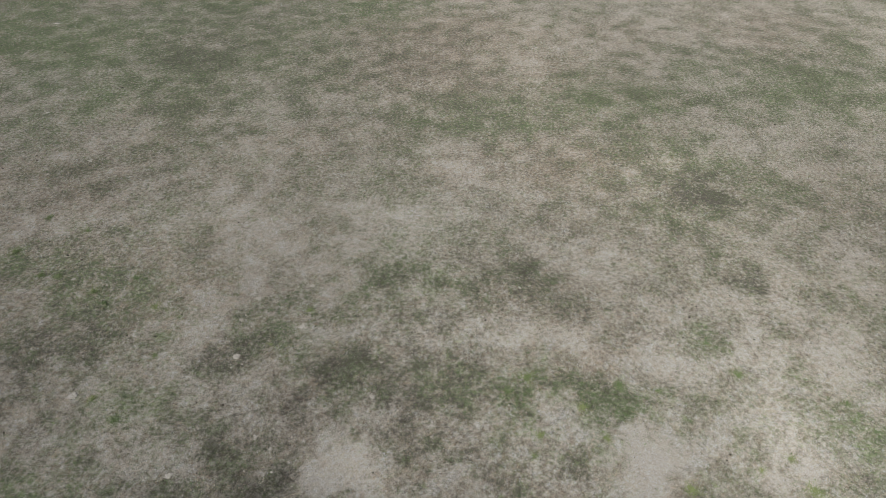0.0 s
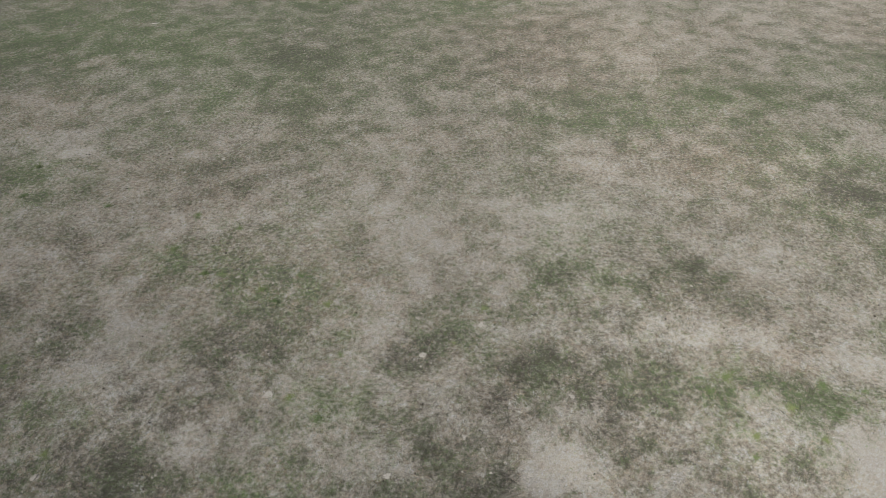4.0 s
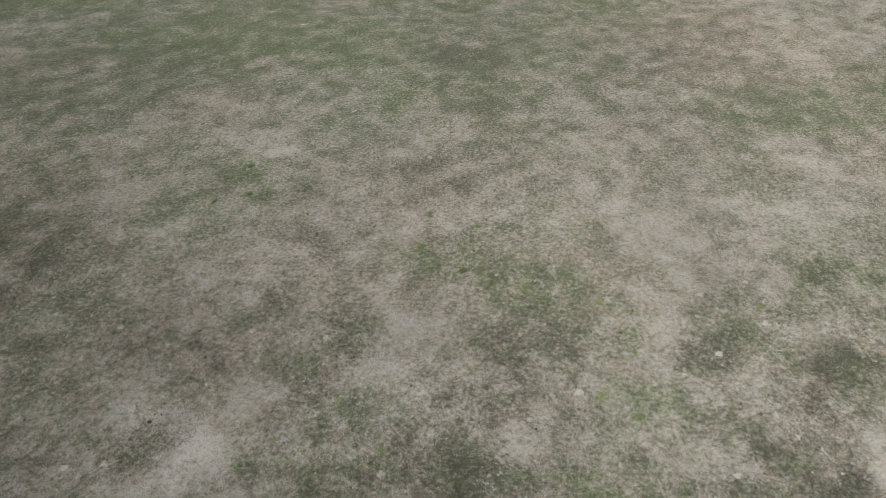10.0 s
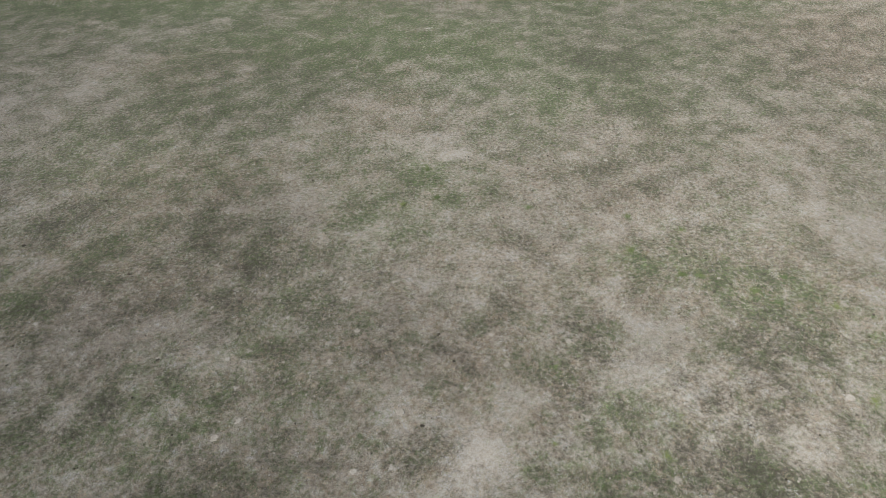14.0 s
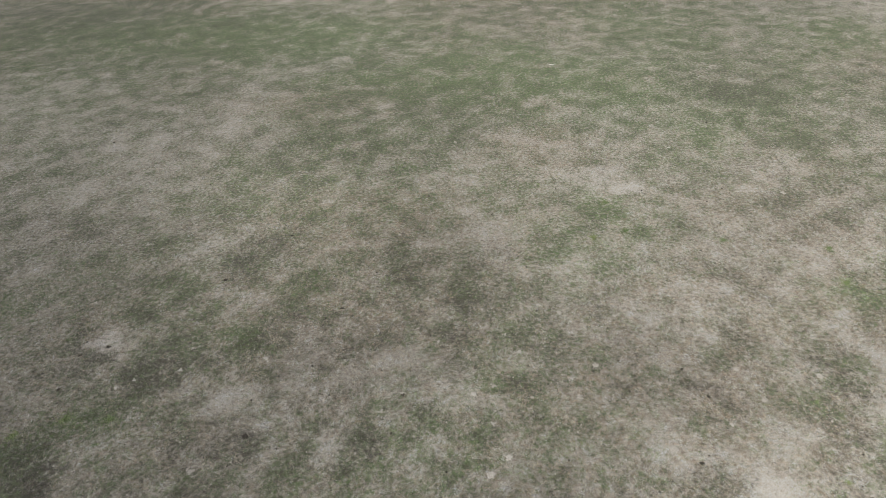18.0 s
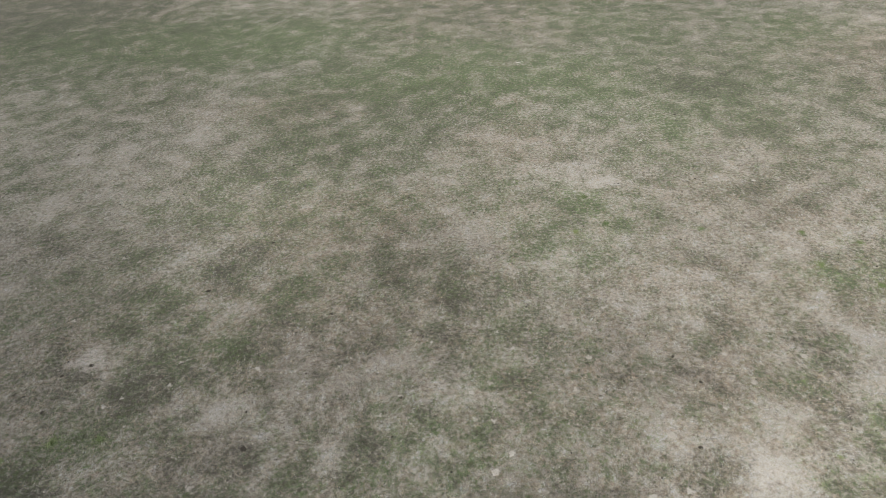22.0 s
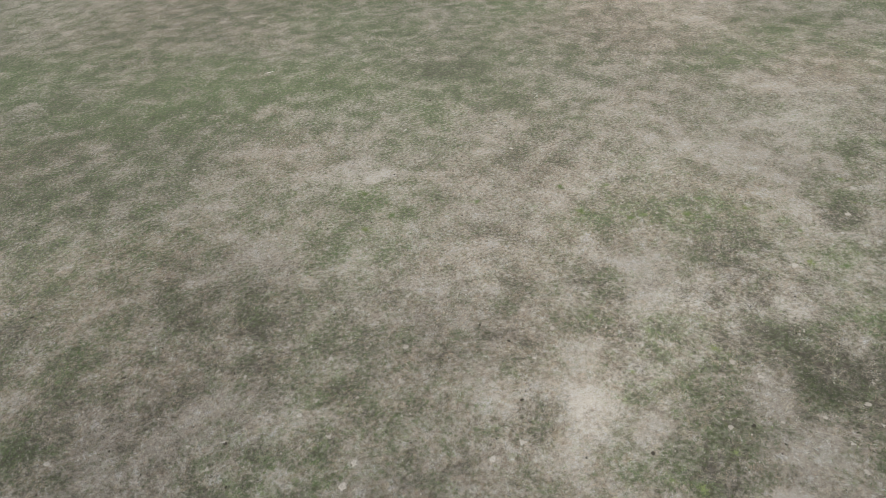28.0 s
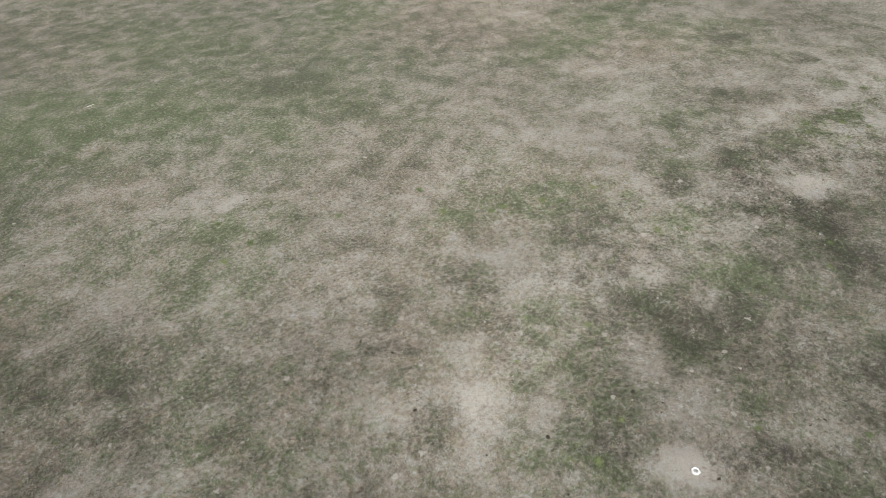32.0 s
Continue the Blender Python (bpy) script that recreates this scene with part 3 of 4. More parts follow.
TONE_LIGHT += [(5, 16, 4, 3.2, 0, 0.31), (15, 16, 4, 3.2, 0, 0.1), (-75, 20, 4, 3.2, 0, -0.15), (-70, 20, 4, 3.2, 0, -0.08), (-65, 20, 4, 3.2, 0, 0.07), (-50, 20, 4, 3.2, 0, 0.13), (-40, 20, 4, 3.2, 0, 0.08), (-35, 20, 4, 3.2, 0, -0.17), (-25, 20, 4, 3.2, 0, 0.12), (-20, 20, 4, 3.2, 0, -0.19), (-15, 20, 4, 3.2, 0, 0.09), (-10, 20, 4, 3.2, 0, 0.15), (0, 20, 4, 3.2, 0, 0.12), (5, 20, 4, 3.2, 0, 0.06), (15, 20, 4, 3.2, 0, 0.17)]
TONE_LIGHT += [(-77.8, 24, 4.2, 3.4, 0, -0.1), (-72.5, 24, 4.2, 3.4, 0, -0.08), (-67.2, 24, 4.2, 3.4, 0, 0.22), (-56.7, 24, 4.2, 3.4, 0, -0.15), (-51.4, 24, 4.2, 3.4, 0, -0.2), (-46.1, 24, 4.2, 3.4, 0, 0.11), (-40.9, 24, 4.2, 3.4, 0, -0.11), (-35.6, 24, 4.2, 3.4, 0, 0.09), (-25, 24, 4.2, 3.4, 0, -0.19), (-14.5, 24, 4.2, 3.4, 0, 0.06), (-9.2, 24, 4.2, 3.4, 0, -0.06), (1.4, 24, 4.2, 3.4, 0, 0.1), (-79.5, 28.2, 4.6, 3.8, 0, -0.06), (-73.7, 28.2, 4.6, 3.8, 0, -0.07), (-56.3, 28.2, 4.6, 3.8, 0, 0.09)]
TONE_LIGHT += [(-33.2, 28.2, 4.6, 3.8, 0, 0.15), (-27.4, 28.2, 4.6, 3.8, 0, -0.08), (-21.6, 28.2, 4.6, 3.8, 0, 0.14), (13.1, 28.2, 4.6, 3.8, 0, 0.06), (18.9, 28.2, 4.6, 3.8, 0, 0.07), (-81.5, 33, 5.1, 4.7, 0, -0.11), (-55.8, 33, 5.1, 4.7, 0, -0.11), (-49.4, 33, 5.1, 4.7, 0, -0.06), (-30.1, 33, 5.1, 4.7, 0, -0.14), (-23.7, 33, 5.1, 4.7, 0, 0.1), (-17.3, 33, 5.1, 4.7, 0, 0.08), (27.7, 33, 5.1, 4.7, 0, -0.06), (-62.1, 38.9, 5.8, 5.9, 0, 0.14), (-40.3, 38.9, 5.8, 5.9, 0, 0.06), (-18.6, 38.9, 5.8, 5.9, 0, -0.06)]
TONE_LIGHT += [(-11.4, 38.9, 5.8, 5.9, 0, 0.07), (17.6, 38.9, 5.8, 5.9, 0, 0.11), (-53.3, 46.2, 6.7, 7.7, 0, -0.1), (-44.9, 46.2, 6.7, 7.7, 0, 0.06), (-60.8, 55.9, 7.9, 10.6, 0, -0.11), (-50.9, 55.9, 7.9, 10.6, 0, -0.12)]
TONE_LIGHT += [(-30.4, 7.45, 1.5, 1.1, -35, 0.5), (-4.5, 16.8, 2.6, 1.7, -15, 0.4), (-3.3, 15.8, 1.6, 1.0, 0, 0.3), (-35.5, 15.5, 1.4, 1.8, -20, 0.35), (-31.3, 15.7, 1.3, 0.9, 0, 0.3)]
# Broad stretches tinted greener (+) or drier (-); lens colour shading is painted in with them.
GREEN_TINT += [(-24, 4, 9.6, 7.7, 0, 0.04), (-12, 13.6, 9.6, 7.7, 0, 0.11), (-70.2, 23.2, 10, 8, 0, 0.05), (-57.8, 23.2, 10, 8, 0, -0.03), (-45.3, 23.2, 10, 8, 0, 0.04), (-32.9, 23.2, 10, 8, 0, -0.04), (-8, 23.2, 10, 8, 0, 0.04), (4.4, 23.2, 10, 8, 0, -0.03), (-73.6, 33.2, 12.4, 11.3, 0, -0.05), (-42.7, 33.2, 12.4, 11.3, 0, 0.03), (-11.8, 33.2, 12.4, 11.3, 0, 0.03), (3.6, 33.2, 12.4, 11.3, 0, -0.05), (-18, 47.3, 16.3, 19.2, 0, 0.1), (22.8, 47.3, 16.3, 19.2, 0, 0.03), (-90.2, 71.3, 23.9, 39.7, 0, 0.04)]
GREEN_TINT += [(-60.3, 71.3, 23.9, 39.7, 0, -0.06), (-30.5, 71.3, 23.9, 39.7, 0, -0.04), (29.2, 71.3, 23.9, 39.7, 0, 0.03)]
GREEN_TINT += [(-72, 13.6, 9.6, 7.7, 0, 0.04), (-36, 13.6, 9.6, 7.7, 0, 0.03), (-12, 13.6, 9.6, 7.7, 0, 0.05), (-70.2, 23.2, 10, 8, 0, 0.06), (-45.3, 23.2, 10, 8, 0, 0.09), (-32.9, 23.2, 10, 8, 0, -0.06), (-20.5, 23.2, 10, 8, 0, 0.05), (4.4, 23.2, 10, 8, 0, -0.03), (-42.7, 33.2, 12.4, 11.3, 0, 0.03), (-11.8, 33.2, 12.4, 11.3, 0, 0.03), (3.6, 33.2, 12.4, 11.3, 0, -0.07), (-58.8, 47.3, 16.3, 19.2, 0, -0.03), (-18, 47.3, 16.3, 19.2, 0, 0.03), (2.4, 47.3, 16.3, 19.2, 0, -0.04)]
WEST, EAST, SOUTH, NORTH, CELL = -140.0, 90.0, -8.0, 142.0, 0.2


def raster():
    """Green, pale, brown, dark and bare shares of the turf on a fine raster of the plain, 0 to 1, and its brightness
    factor, painted light included.
    """
    x, y = np.meshgrid(np.arange(WEST, EAST, CELL), np.arange(SOUTH, NORTH, CELL), indexing="ij")
    wx = x + 2.4 * (cloudy(x, y, 5.0, 31) - 0.5) + 2.8 * (cloudy(x, y, 1.3, 33) - 0.5)
    wy = y + 2.4 * (cloudy(x, y, 5.0, 32) - 0.5) + 2.8 * (cloudy(x, y, 1.3, 34) - 0.5)
    torn = np.clip(-0.15 + 2.3 * cloudy(x, y, 1.3, 37, 5), 0.25, 1.55)
    lush, pale_spots, worn, bare, rusty = (patches(x, y, rows, wx, wy, torn) for rows in (GREEN, PALE, DARK, BARE_GLOW, BROWN))
    broad, tone_light, green_tint = np.zeros_like(x), np.zeros_like(x), np.zeros_like(x)
    for total, rows in ((broad, BROAD), (tone_light, TONE_LIGHT), (green_tint, GREEN_TINT)):
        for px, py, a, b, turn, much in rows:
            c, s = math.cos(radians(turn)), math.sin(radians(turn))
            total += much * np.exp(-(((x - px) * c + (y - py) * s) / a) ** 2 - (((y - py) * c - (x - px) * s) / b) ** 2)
    far = np.clip((y - 32) / 32, 0, 1) * np.clip((18 - x) / 40, 0, 1)
    # dapples: the grass grows darker and greener in ragged tussocks, a step to two across
    dapple = np.clip(4.2 * (cloudy(x + 0.5 * wx, y + 0.5 * wy, 2.2, 5, 5) - 0.5), -1, 1) + np.clip(2.6 * (cloudy(x, y, 0.9, 61, 3) - 0.5), -0.6, 0.6)
    dapple = dapple * (1 + 0.3 * np.clip((y - 22) / 35, 0, 1))
    stain = np.clip(2.6 * (cloudy(x, y, 1.7, 13, 5) - 0.5), -0.6, 0.6)
    green = 0.33 + 0.25 * (cloudy(x, y, 13.0, 1) - 0.5) + 0.16 * dapple + 0.92 * lush - 0.45 * rusty - 0.5 * pale_spots + 0.11 * far - 0.5 * bare + green_tint
    pale = 0.42 + 0.2 * (cloudy(x, y, 11.0, 9) - 0.5) - 0.11 * dapple + 0.2 * stain + 0.88 * pale_spots - 0.4 * worn - 0.35 * lush + 0.7 * bare + broad - 0.12 * far
    brown = 0.44 + 0.6 * (cloudy(x, y, 17.0, 17) - 0.5) + 0.3 * stain + 1.1 * rusty
    dark = 0.31 + 0.2 * (cloudy(x, y, 9.0, 25) - 0.5) + 0.09 * dapple - 0.12 * stain + 0.95 * worn - 0.4 * pale_spots - 0.4 * bare - broad
    shares = [np.clip(v, 0.04, 0.86 + 0.5 * bare) for v in (green, pale, brown, dark)]
    return np.stack([*shares, np.clip(bare, 0, 1), np.exp2(tone_light)], -1).astype(np.float32)


PLAIN = raster()


def cover(x, y):
    """The raster's shares at any place; beyond its edges the meadow goes on as in a mirror."""
    wide, deep = PLAIN.shape[0] - 1.001, PLAIN.shape[1] - 1.001
    u, v = (x - WEST) / CELL % (2 * wide), (y - SOUTH) / CELL % (2 * deep)
    u, v = np.minimum(u, 2 * wide - u), np.minimum(v, 2 * deep - v)
    i, j = u.astype(int), v.astype(int)
    a, b = (u - i)[..., None], (v - j)[..., None]
    return (PLAIN[i, j] * (1 - a) + PLAIN[i + 1, j] * a) * (1 - b) + (PLAIN[i, j + 1] * (1 - a) + PLAIN[i + 1, j + 1] * a) * b


# ---- materials ----
def material(name, rough=0.9):
    m = bpy.data.materials.new(name)
    m.use_nodes = True
    n, l = m.node_tree.nodes, m.node_tree.links
    n["Principled BSDF"].inputs["Roughness"].default_value = rough
    n["Principled BSDF"].inputs["Specular IOR Level"].default_value = 0.25
    n["Principled BSDF"].inputs["Diffuse Roughness"].default_value = 1.0
    return m, n, l, n["Principled BSDF"]


def mix(n, l, factor, a, b, mode="MIX"):
    node = n.new("ShaderNodeMix")
    node.data_type, node.blend_type = "RGBA", mode
    for socket, value in ((node.inputs[0], factor), (node.inputs[6], a), (node.inputs[7], b)):
        if isinstance(value, (int, float)):
            socket.default_value = value
        elif isinstance(value, tuple):
            socket.default_value = (*value, 1)
        else:
            l.new(value, socket)
    return node.outputs[2]


def noisy(n, l, scale, detail=4.0, low=0.3, high=0.7, rough=0.6):
    where, tex, ramp = n.new("ShaderNodeTexCoord"), n.new("ShaderNodeTexNoise"), n.new("ShaderNodeMapRange")
    tex.inputs["Scale"].default_value, tex.inputs["Detail"].default_value, tex.inputs["Roughness"].default_value = scale, detail, rough
    l.new(where.outputs["Object"], tex.inputs["Vector"])
    l.new(tex.outputs["Fac"], ramp.inputs["Value"])
    ramp.inputs["From Min"].default_value, ramp.inputs["From Max"].default_value = low, high
    return ramp.outputs["Result"]


def dithered(n, l, share, scale, shift, width=0.36, depth=2.0):
    """A share turned into ragged clumps: more of them where the share is high."""
    where, move, tex = n.new("ShaderNodeTexCoord"), n.new("ShaderNodeVectorMath"), n.new("ShaderNodeTexNoise")
    move.inputs[1].default_value = (shift, shift * 0.7, 0)
    l.new(where.outputs["Object"], move.inputs[0])
    l.new(move.outputs[0], tex.inputs["Vector"])
    tex.inputs["Scale"].default_value, tex.inputs["Detail"].default_value, tex.inputs["Roughness"].default_value = scale, 7, 0.78
    add, ramp = n.new("ShaderNodeMath"), n.new("ShaderNodeMapRange")
    add.operation = "MULTIPLY_ADD"
    l.new(tex.outputs["Fac"], add.inputs[0])
    add.inputs[1].default_value = 2 * depth
    l.new(share, add.inputs[2])
    l.new(add.outputs[0], ramp.inputs["Value"])
    ramp.inputs["From Min"].default_value, ramp.inputs["From Max"].default_value = 0.5 + depth - width, 0.5 + depth + width
    return ramp.outputs["Result"]


def turf_material():
    """Matted thatch and soil between the blades."""
    m, n, l, shader = material("turf", 0.95)
    attribute = n.new("ShaderNodeAttribute")
    attribute.attribute_name = "cover"
    parts = n.new("ShaderNodeSeparateColor")
    l.new(attribute.outputs["Color"], parts.inputs[0])
    green, pale = dithered(n, l, parts.outputs[0], 3.0, 13.0), dithered(n, l, parts.outputs[1], 4.0, 57.0)
    brown, dark = dithered(n, l, parts.outputs[2], 3.5, 91.0, 0.3), dithered(n, l, attribute.outputs["Alpha"], 4.5, 133.0)
    fine = noisy(n, l, 22.0, 6, 0.38, 0.62, 0.75)
    base = mix(n, l, fine, (0.130, 0.115, 0.094), (0.264, 0.239, 0.196))
    base = mix(n, l, brown, base, mix(n, l, fine, (0.175, 0.135, 0.098), (0.33, 0.263, 0.2)))
    base = mix(n, l, green, base, mix(n, l, fine, (0.072, 0.104, 0.044), (0.142, 0.186, 0.08)))
    base = mix(n, l, dark, base, mix(n, l, fine, (0.055, 0.05, 0.04), (0.12, 0.108, 0.088)))
    base = mix(n, l, pale, base, mix(n, l, fine, (0.28, 0.253, 0.218), (0.47, 0.43, 0.38)))
    # brightness offsets, with sun glow and lens falloff in them, multiplied into the colour
    tone_light = n.new("ShaderNodeAttribute")
    tone_light.attribute_name = "tone_light"
    l.new(mix(n, l, 1.0, base, tone_light.outputs["Color"], "MULTIPLY"), shader.inputs["Base Color"])
    bump, lumps = n.new("ShaderNodeBump"), n.new("ShaderNodeBump")
    lumps.inputs["Strength"].default_value, lumps.inputs["Distance"].default_value = 0.7, 0.10
    l.new(noisy(n, l, 6.0, 6, 0.25, 0.75, 0.7), lumps.inputs["Height"])
    bump.inputs["Strength"].default_value, bump.inputs["Distance"].default_value = 0.8, 0.04
    l.new(noisy(n, l, 26.0, 6, 0.25, 0.75), bump.inputs["Height"])
    l.new(lumps.outputs["Normal"], bump.inputs["Normal"])
    l.new(bump.outputs["Normal"], shader.inputs["Normal"])
    return m


def blade_material():
    m, n, l, shader = material("grass_blades", 0.7)
    attribute = n.new("ShaderNodeAttribute")
    attribute.attribute_name = "tone"
    l.new(mix(n, l, noisy(n, l, 9.0, 3, 0.25, 0.75), attribute.outputs["Color"], mix(n, l, 1.0, attribute.outputs["Color"], (0.72, 0.72, 0.70), "MULTIPLY")), shader.inputs["Base Color"])
    return m


turf, blades = turf_material(), blade_material()


def swell(x, y):
    """Height of the ground: a flat plain with hoof-worn unevenness."""
    return 0.16 * (cloudy(x, y, 6.0, 41, 3) - 0.5) + 0.07 * (cloudy(x, y, 0.9, 45, 2) - 0.5)


# ---- the ground, one sheet to the horizon ----
def stretch(low, high, step):
    inner = np.arange(low, high + step / 2, step)
    outer = step * np.cumsum(1.35 ** np.arange(1, 29))
    return np.concatenate([low - outer[::-1], inner, inner[-1] + outer])


def build_ground():
    gx, gy = np.meshgrid(stretch(-132, 84, 0.4), stretch(-6, 138, 0.4), indexing="ij")
    nx, ny = gx.shape
    x, y = gx.ravel(), gy.ravel()
    mesh = bpy.data.meshes.new("ground")
    i = np.arange(nx * ny).reshape(nx, ny)
    quads = np.stack([i[:-1, :-1], i[1:, :-1], i[1:, 1:], i[:-1, 1:]], -1).reshape(-1, 4)
    fill_mesh(mesh, np.stack([x, y, swell(x, y)], -1), quads)
    shares = mesh.attributes.new("cover", "FLOAT_COLOR", "POINT")
    here = cover(x, y)
    shares.data.foreach_set("color", here[:, :4].astype(np.float32).ravel())
    mesh.attributes.new("tone_light", "FLOAT", "POINT").data.foreach_set("value", here[:, 5].astype(np.float32))
    mesh.polygons.foreach_set("use_smooth", np.ones(len(quads), bool))
    mesh.materials.append(turf)
    return tagged(new("ground", mesh), "dry short-grazed meadow turf with worn pale soil", "ground", kind="structure")


def fill_mesh(mesh, points, faces):
    count, corners = faces.shape
    mesh.vertices.add(len(points))
    mesh.vertices.foreach_set("co", points.astype(np.float32).ravel())
    mesh.loops.add(count * corners)
    mesh.loops.foreach_set("vertex_index", faces.astype(np.int32).ravel())
    mesh.polygons.add(count)
    mesh.polygons.foreach_set("loop_start", np.arange(0, count * corners, corners, dtype=np.int32))
    mesh.update(calc_edges=True)


build_ground()


# Places and widths of the pats, weed tufts and burrows.
PATS, TUFTS, HOLES = [], [], []
PATS += [(-82.77, 41.28, 0.29), (-71.84, 28.08, 0.36), (-71.35, 34.38, 0.29), (-70.48, 49.55, 0.31), (-70.11, 33.85, 0.28), (-67.61, 33.42, 0.36), (-67.11, 21.28, 0.28), (-66.39, 21.84, 0.28), (-64.14, 22.65, 0.33), (-64.1, 24.33, 0.3), (-61.07, 16.4, 0.48), (-61.07, 30.92, 0.25), (-59.67, 23.64, 0.36), (-59.26, 31.84, 0.23), (-58.74, 27.98, 0.2), (-57.69, 20.5, 0.19), (-57.01, 40.44, 0.26), (-55.81, 20.86, 0.3), (-53.75, 35.59, 0.28), (-53.46, 21.83, 0.26), (-52.76, 20.16, 0.31), (-52.29, 40.44, 0.3), (-51.84, 21.38, 0.21), (-51.53, 26.24, 0.22), (-51.18, 28.85, 0.44), (-50.66, 49.79, 0.29), (-50.27, 25.19, 0.26), (-49.57, 42.98, 0.35), (-49.45, 38.27, 0.22), (-48.18, 21.45, 0.33), (-47.28, 16.76, 0.44), (-47.21, 22, 0.34)]
PATS += [(-47.18, 19.61, 0.34), (-46.59, 25.85, 0.28), (-46.47, 17.72, 0.44), (-45.8, 24.54, 0.25), (-45.25, 21.35, 0.22), (-43.43, 27.79, 0.39), (-42.92, 21.42, 0.42), (-42.65, 50.21, 0.29), (-41.82, 23.65, 0.42), (-40.92, 29.52, 0.29), (-40.64, 15.3, 0.4), (-40.3, 27.52, 0.31), (-39.03, 15.53, 0.42), (-38.96, 18.46, 0.47), (-38.77, 22.43, 0.27), (-37.31, 32.39, 0.26), (-37.18, 29.62, 0.21), (-36.48, 24.5, 0.19), (-35.93, 19.94, 0.26), (-34.71, 23.55, 0.31), (-33.97, 21.51, 0.37), (-33.27, 17.04, 0.34), (-32.89, 48.49, 0.32), (-31.41, 33.22, 0.24), (-31.41, 41.78, 0.27), (-30.69, 23.19, 0.37), (-30.28, 18.49, 0.34), (-29.86, 12.28, 0.33), (-28.44, 39.32, 0.27), (-27.97, 20.86, 0.31), (-27.73, 5.44, 0.22), (-27.5, 11.51, 0.28)]
PATS += [(-27.15, 22.27, 0.31), (-26.94, 15.4, 0.44), (-26.39, 14.08, 0.4), (-26.31, 8.06, 0.39), (-26.24, 41.4, 0.37), (-25.64, 9.33, 0.27), (-25.55, 10.88, 0.22), (-25.2, 21.33, 0.2), (-24.78, 5.29, 0.37), (-23.88, 4.52, 0.22), (-23.52, 9.5, 0.25), (-23.24, 20.34, 0.34), (-23.14, 10.66, 0.37), (-22.96, 35.47, 0.31), (-22.64, 26.32, 0.26), (-22.52, 25.5, 0.25), (-21.78, 11.49, 0.24), (-21.69, 28.37, 0.32), (-21.36, 26.05, 0.23), (-21.15, 18.95, 0.16), (-19.98, 11.26, 0.39), (-18.18, 7.78, 0.23), (-17.97, 20.02, 0.53), (-16.92, 17.05, 0.22), (-16.85, 23.49, 0.19), (-16.71, 16.16, 0.22), (-14.43, 9.44, 0.31), (-14.2, 28.99, 0.27), (-12.74, 22.75, 0.23), (-12.31, 28.7, 0.21), (-11.89, 15.8, 0.42), (-11.31, 28.73, 0.21)]
PATS += [(-11.07, 25.21, 0.31), (-10.84, 17.86, 0.16), (-10.67, 22.61, 0.4), (-10.5, 26.94, 0.4), (-9.53, 12.83, 0.28), (-8.6, 17.84, 0.31), (-7.8, 17.23, 0.22), (-7.65, 24.8, 0.51), (-7.63, 28.05, 0.32), (-6.13, 25.82, 0.19), (-5.8, 15.98, 0.3), (-4.22, 19.45, 0.34), (-3.44, 20.15, 0.32), (-3.18, 22.3, 0.2), (-1.28, 24.71, 0.52), (-1.16, 15.34, 0.22), (-0.51, 18.57, 0.37), (0.71, 28.71, 0.29), (2.06, 18.42, 0.35), (2.67, 15.13, 0.22), (3.2, 30.9, 0.31), (3.26, 23.82, 0.35), (4.46, 28.16, 0.22), (6.19, 22.07, 0.29), (9.96, 24.49, 0.49)]
TUFTS += [(-71.04, 17.02, 0.62), (-70.78, 18.02, 0.52), (-68.73, 19.14, 0.65), (-66.38, 19.23, 0.53), (-40.56, 35.37, 0.6), (-39.27, 39.83, 0.61), (-38.36, 36.2, 0.53), (-34.03, 11.11, 0.35), (-33.16, 10.22, 0.45), (-32.21, 35.13, 0.43), (-31.89, 17.02, 0.3), (-31.48, 21.45, 0.28), (-30.6, 11.13, 0.37), (-27.07, 16.57, 0.45), (-26.24, 30.79, 0.58), (-26.19, 6.92, 0.41), (-25.86, 34.26, 0.48), (-23.7, 28.58, 0.63), (-22.75, 3.53, 0.39), (-22.75, 32.85, 0.49), (-22.67, 28.54, 0.45), (-20, 27.28, 0.64), (-19.09, 26.38, 0.5), (-18.04, 28.48, 0.41), (-16.92, 19.8, 0.48), (-16.08, 26.11, 0.49), (-15.39, 18.61, 0.47), (-14.89, 22.55, 0.34), (-12.29, 10.75, 0.46), (-10.04, 11.98, 0.41), (-9.1, 23.44, 0.29), (-7.45, 26.03, 0.44)]
TUFTS += [(3.24, 20.6, 0.45), (4.13, 16.98, 0.36), (4.27, 21.51, 0.71), (4.55, 18.08, 0.48), (6.72, 19.64, 0.49), (7.62, 17.91, 0.42), (8.79, 21.03, 0.51), (10.69, 20.71, 0.39), (10.82, 15.41, 0.59), (14.08, 23.95, 0.49), (14.25, 16.42, 0.38), (15.02, 21.85, 0.58), (15.79, 17.05, 0.41), (16.12, 15.48, 0.64), (19.81, 20.1, 0.39)]
HOLES += [(-87.97, 42.64, 0.25), (-87.39, 40.24, 0.33), (-81.87, 50.28, 0.27), (-70.37, 23.54, 0.23), (-70.2, 21.04, 0.19), (-69.07, 24.29, 0.27), (-64.41, 30.51, 0.26), (-61.38, 35.59, 0.2), (-59.15, 18.41, 0.33), (-56.26, 27.85, 0.21), (-51.8, 21.29, 0.21), (-37.87, 17.72, 0.21), (-37.45, 23.48, 0.19), (-37.1, 60.8, 0.22), (-36.57, 21.66, 0.18), (-33.95, 12.61, 0.21), (-29.83, 6.45, 0.17), (-28.85, 11.91, 0.22), (-28.59, 53.42, 0.24), (-26.98, 3.48, 0.18), (-23.38, 5.25, 0.15)]


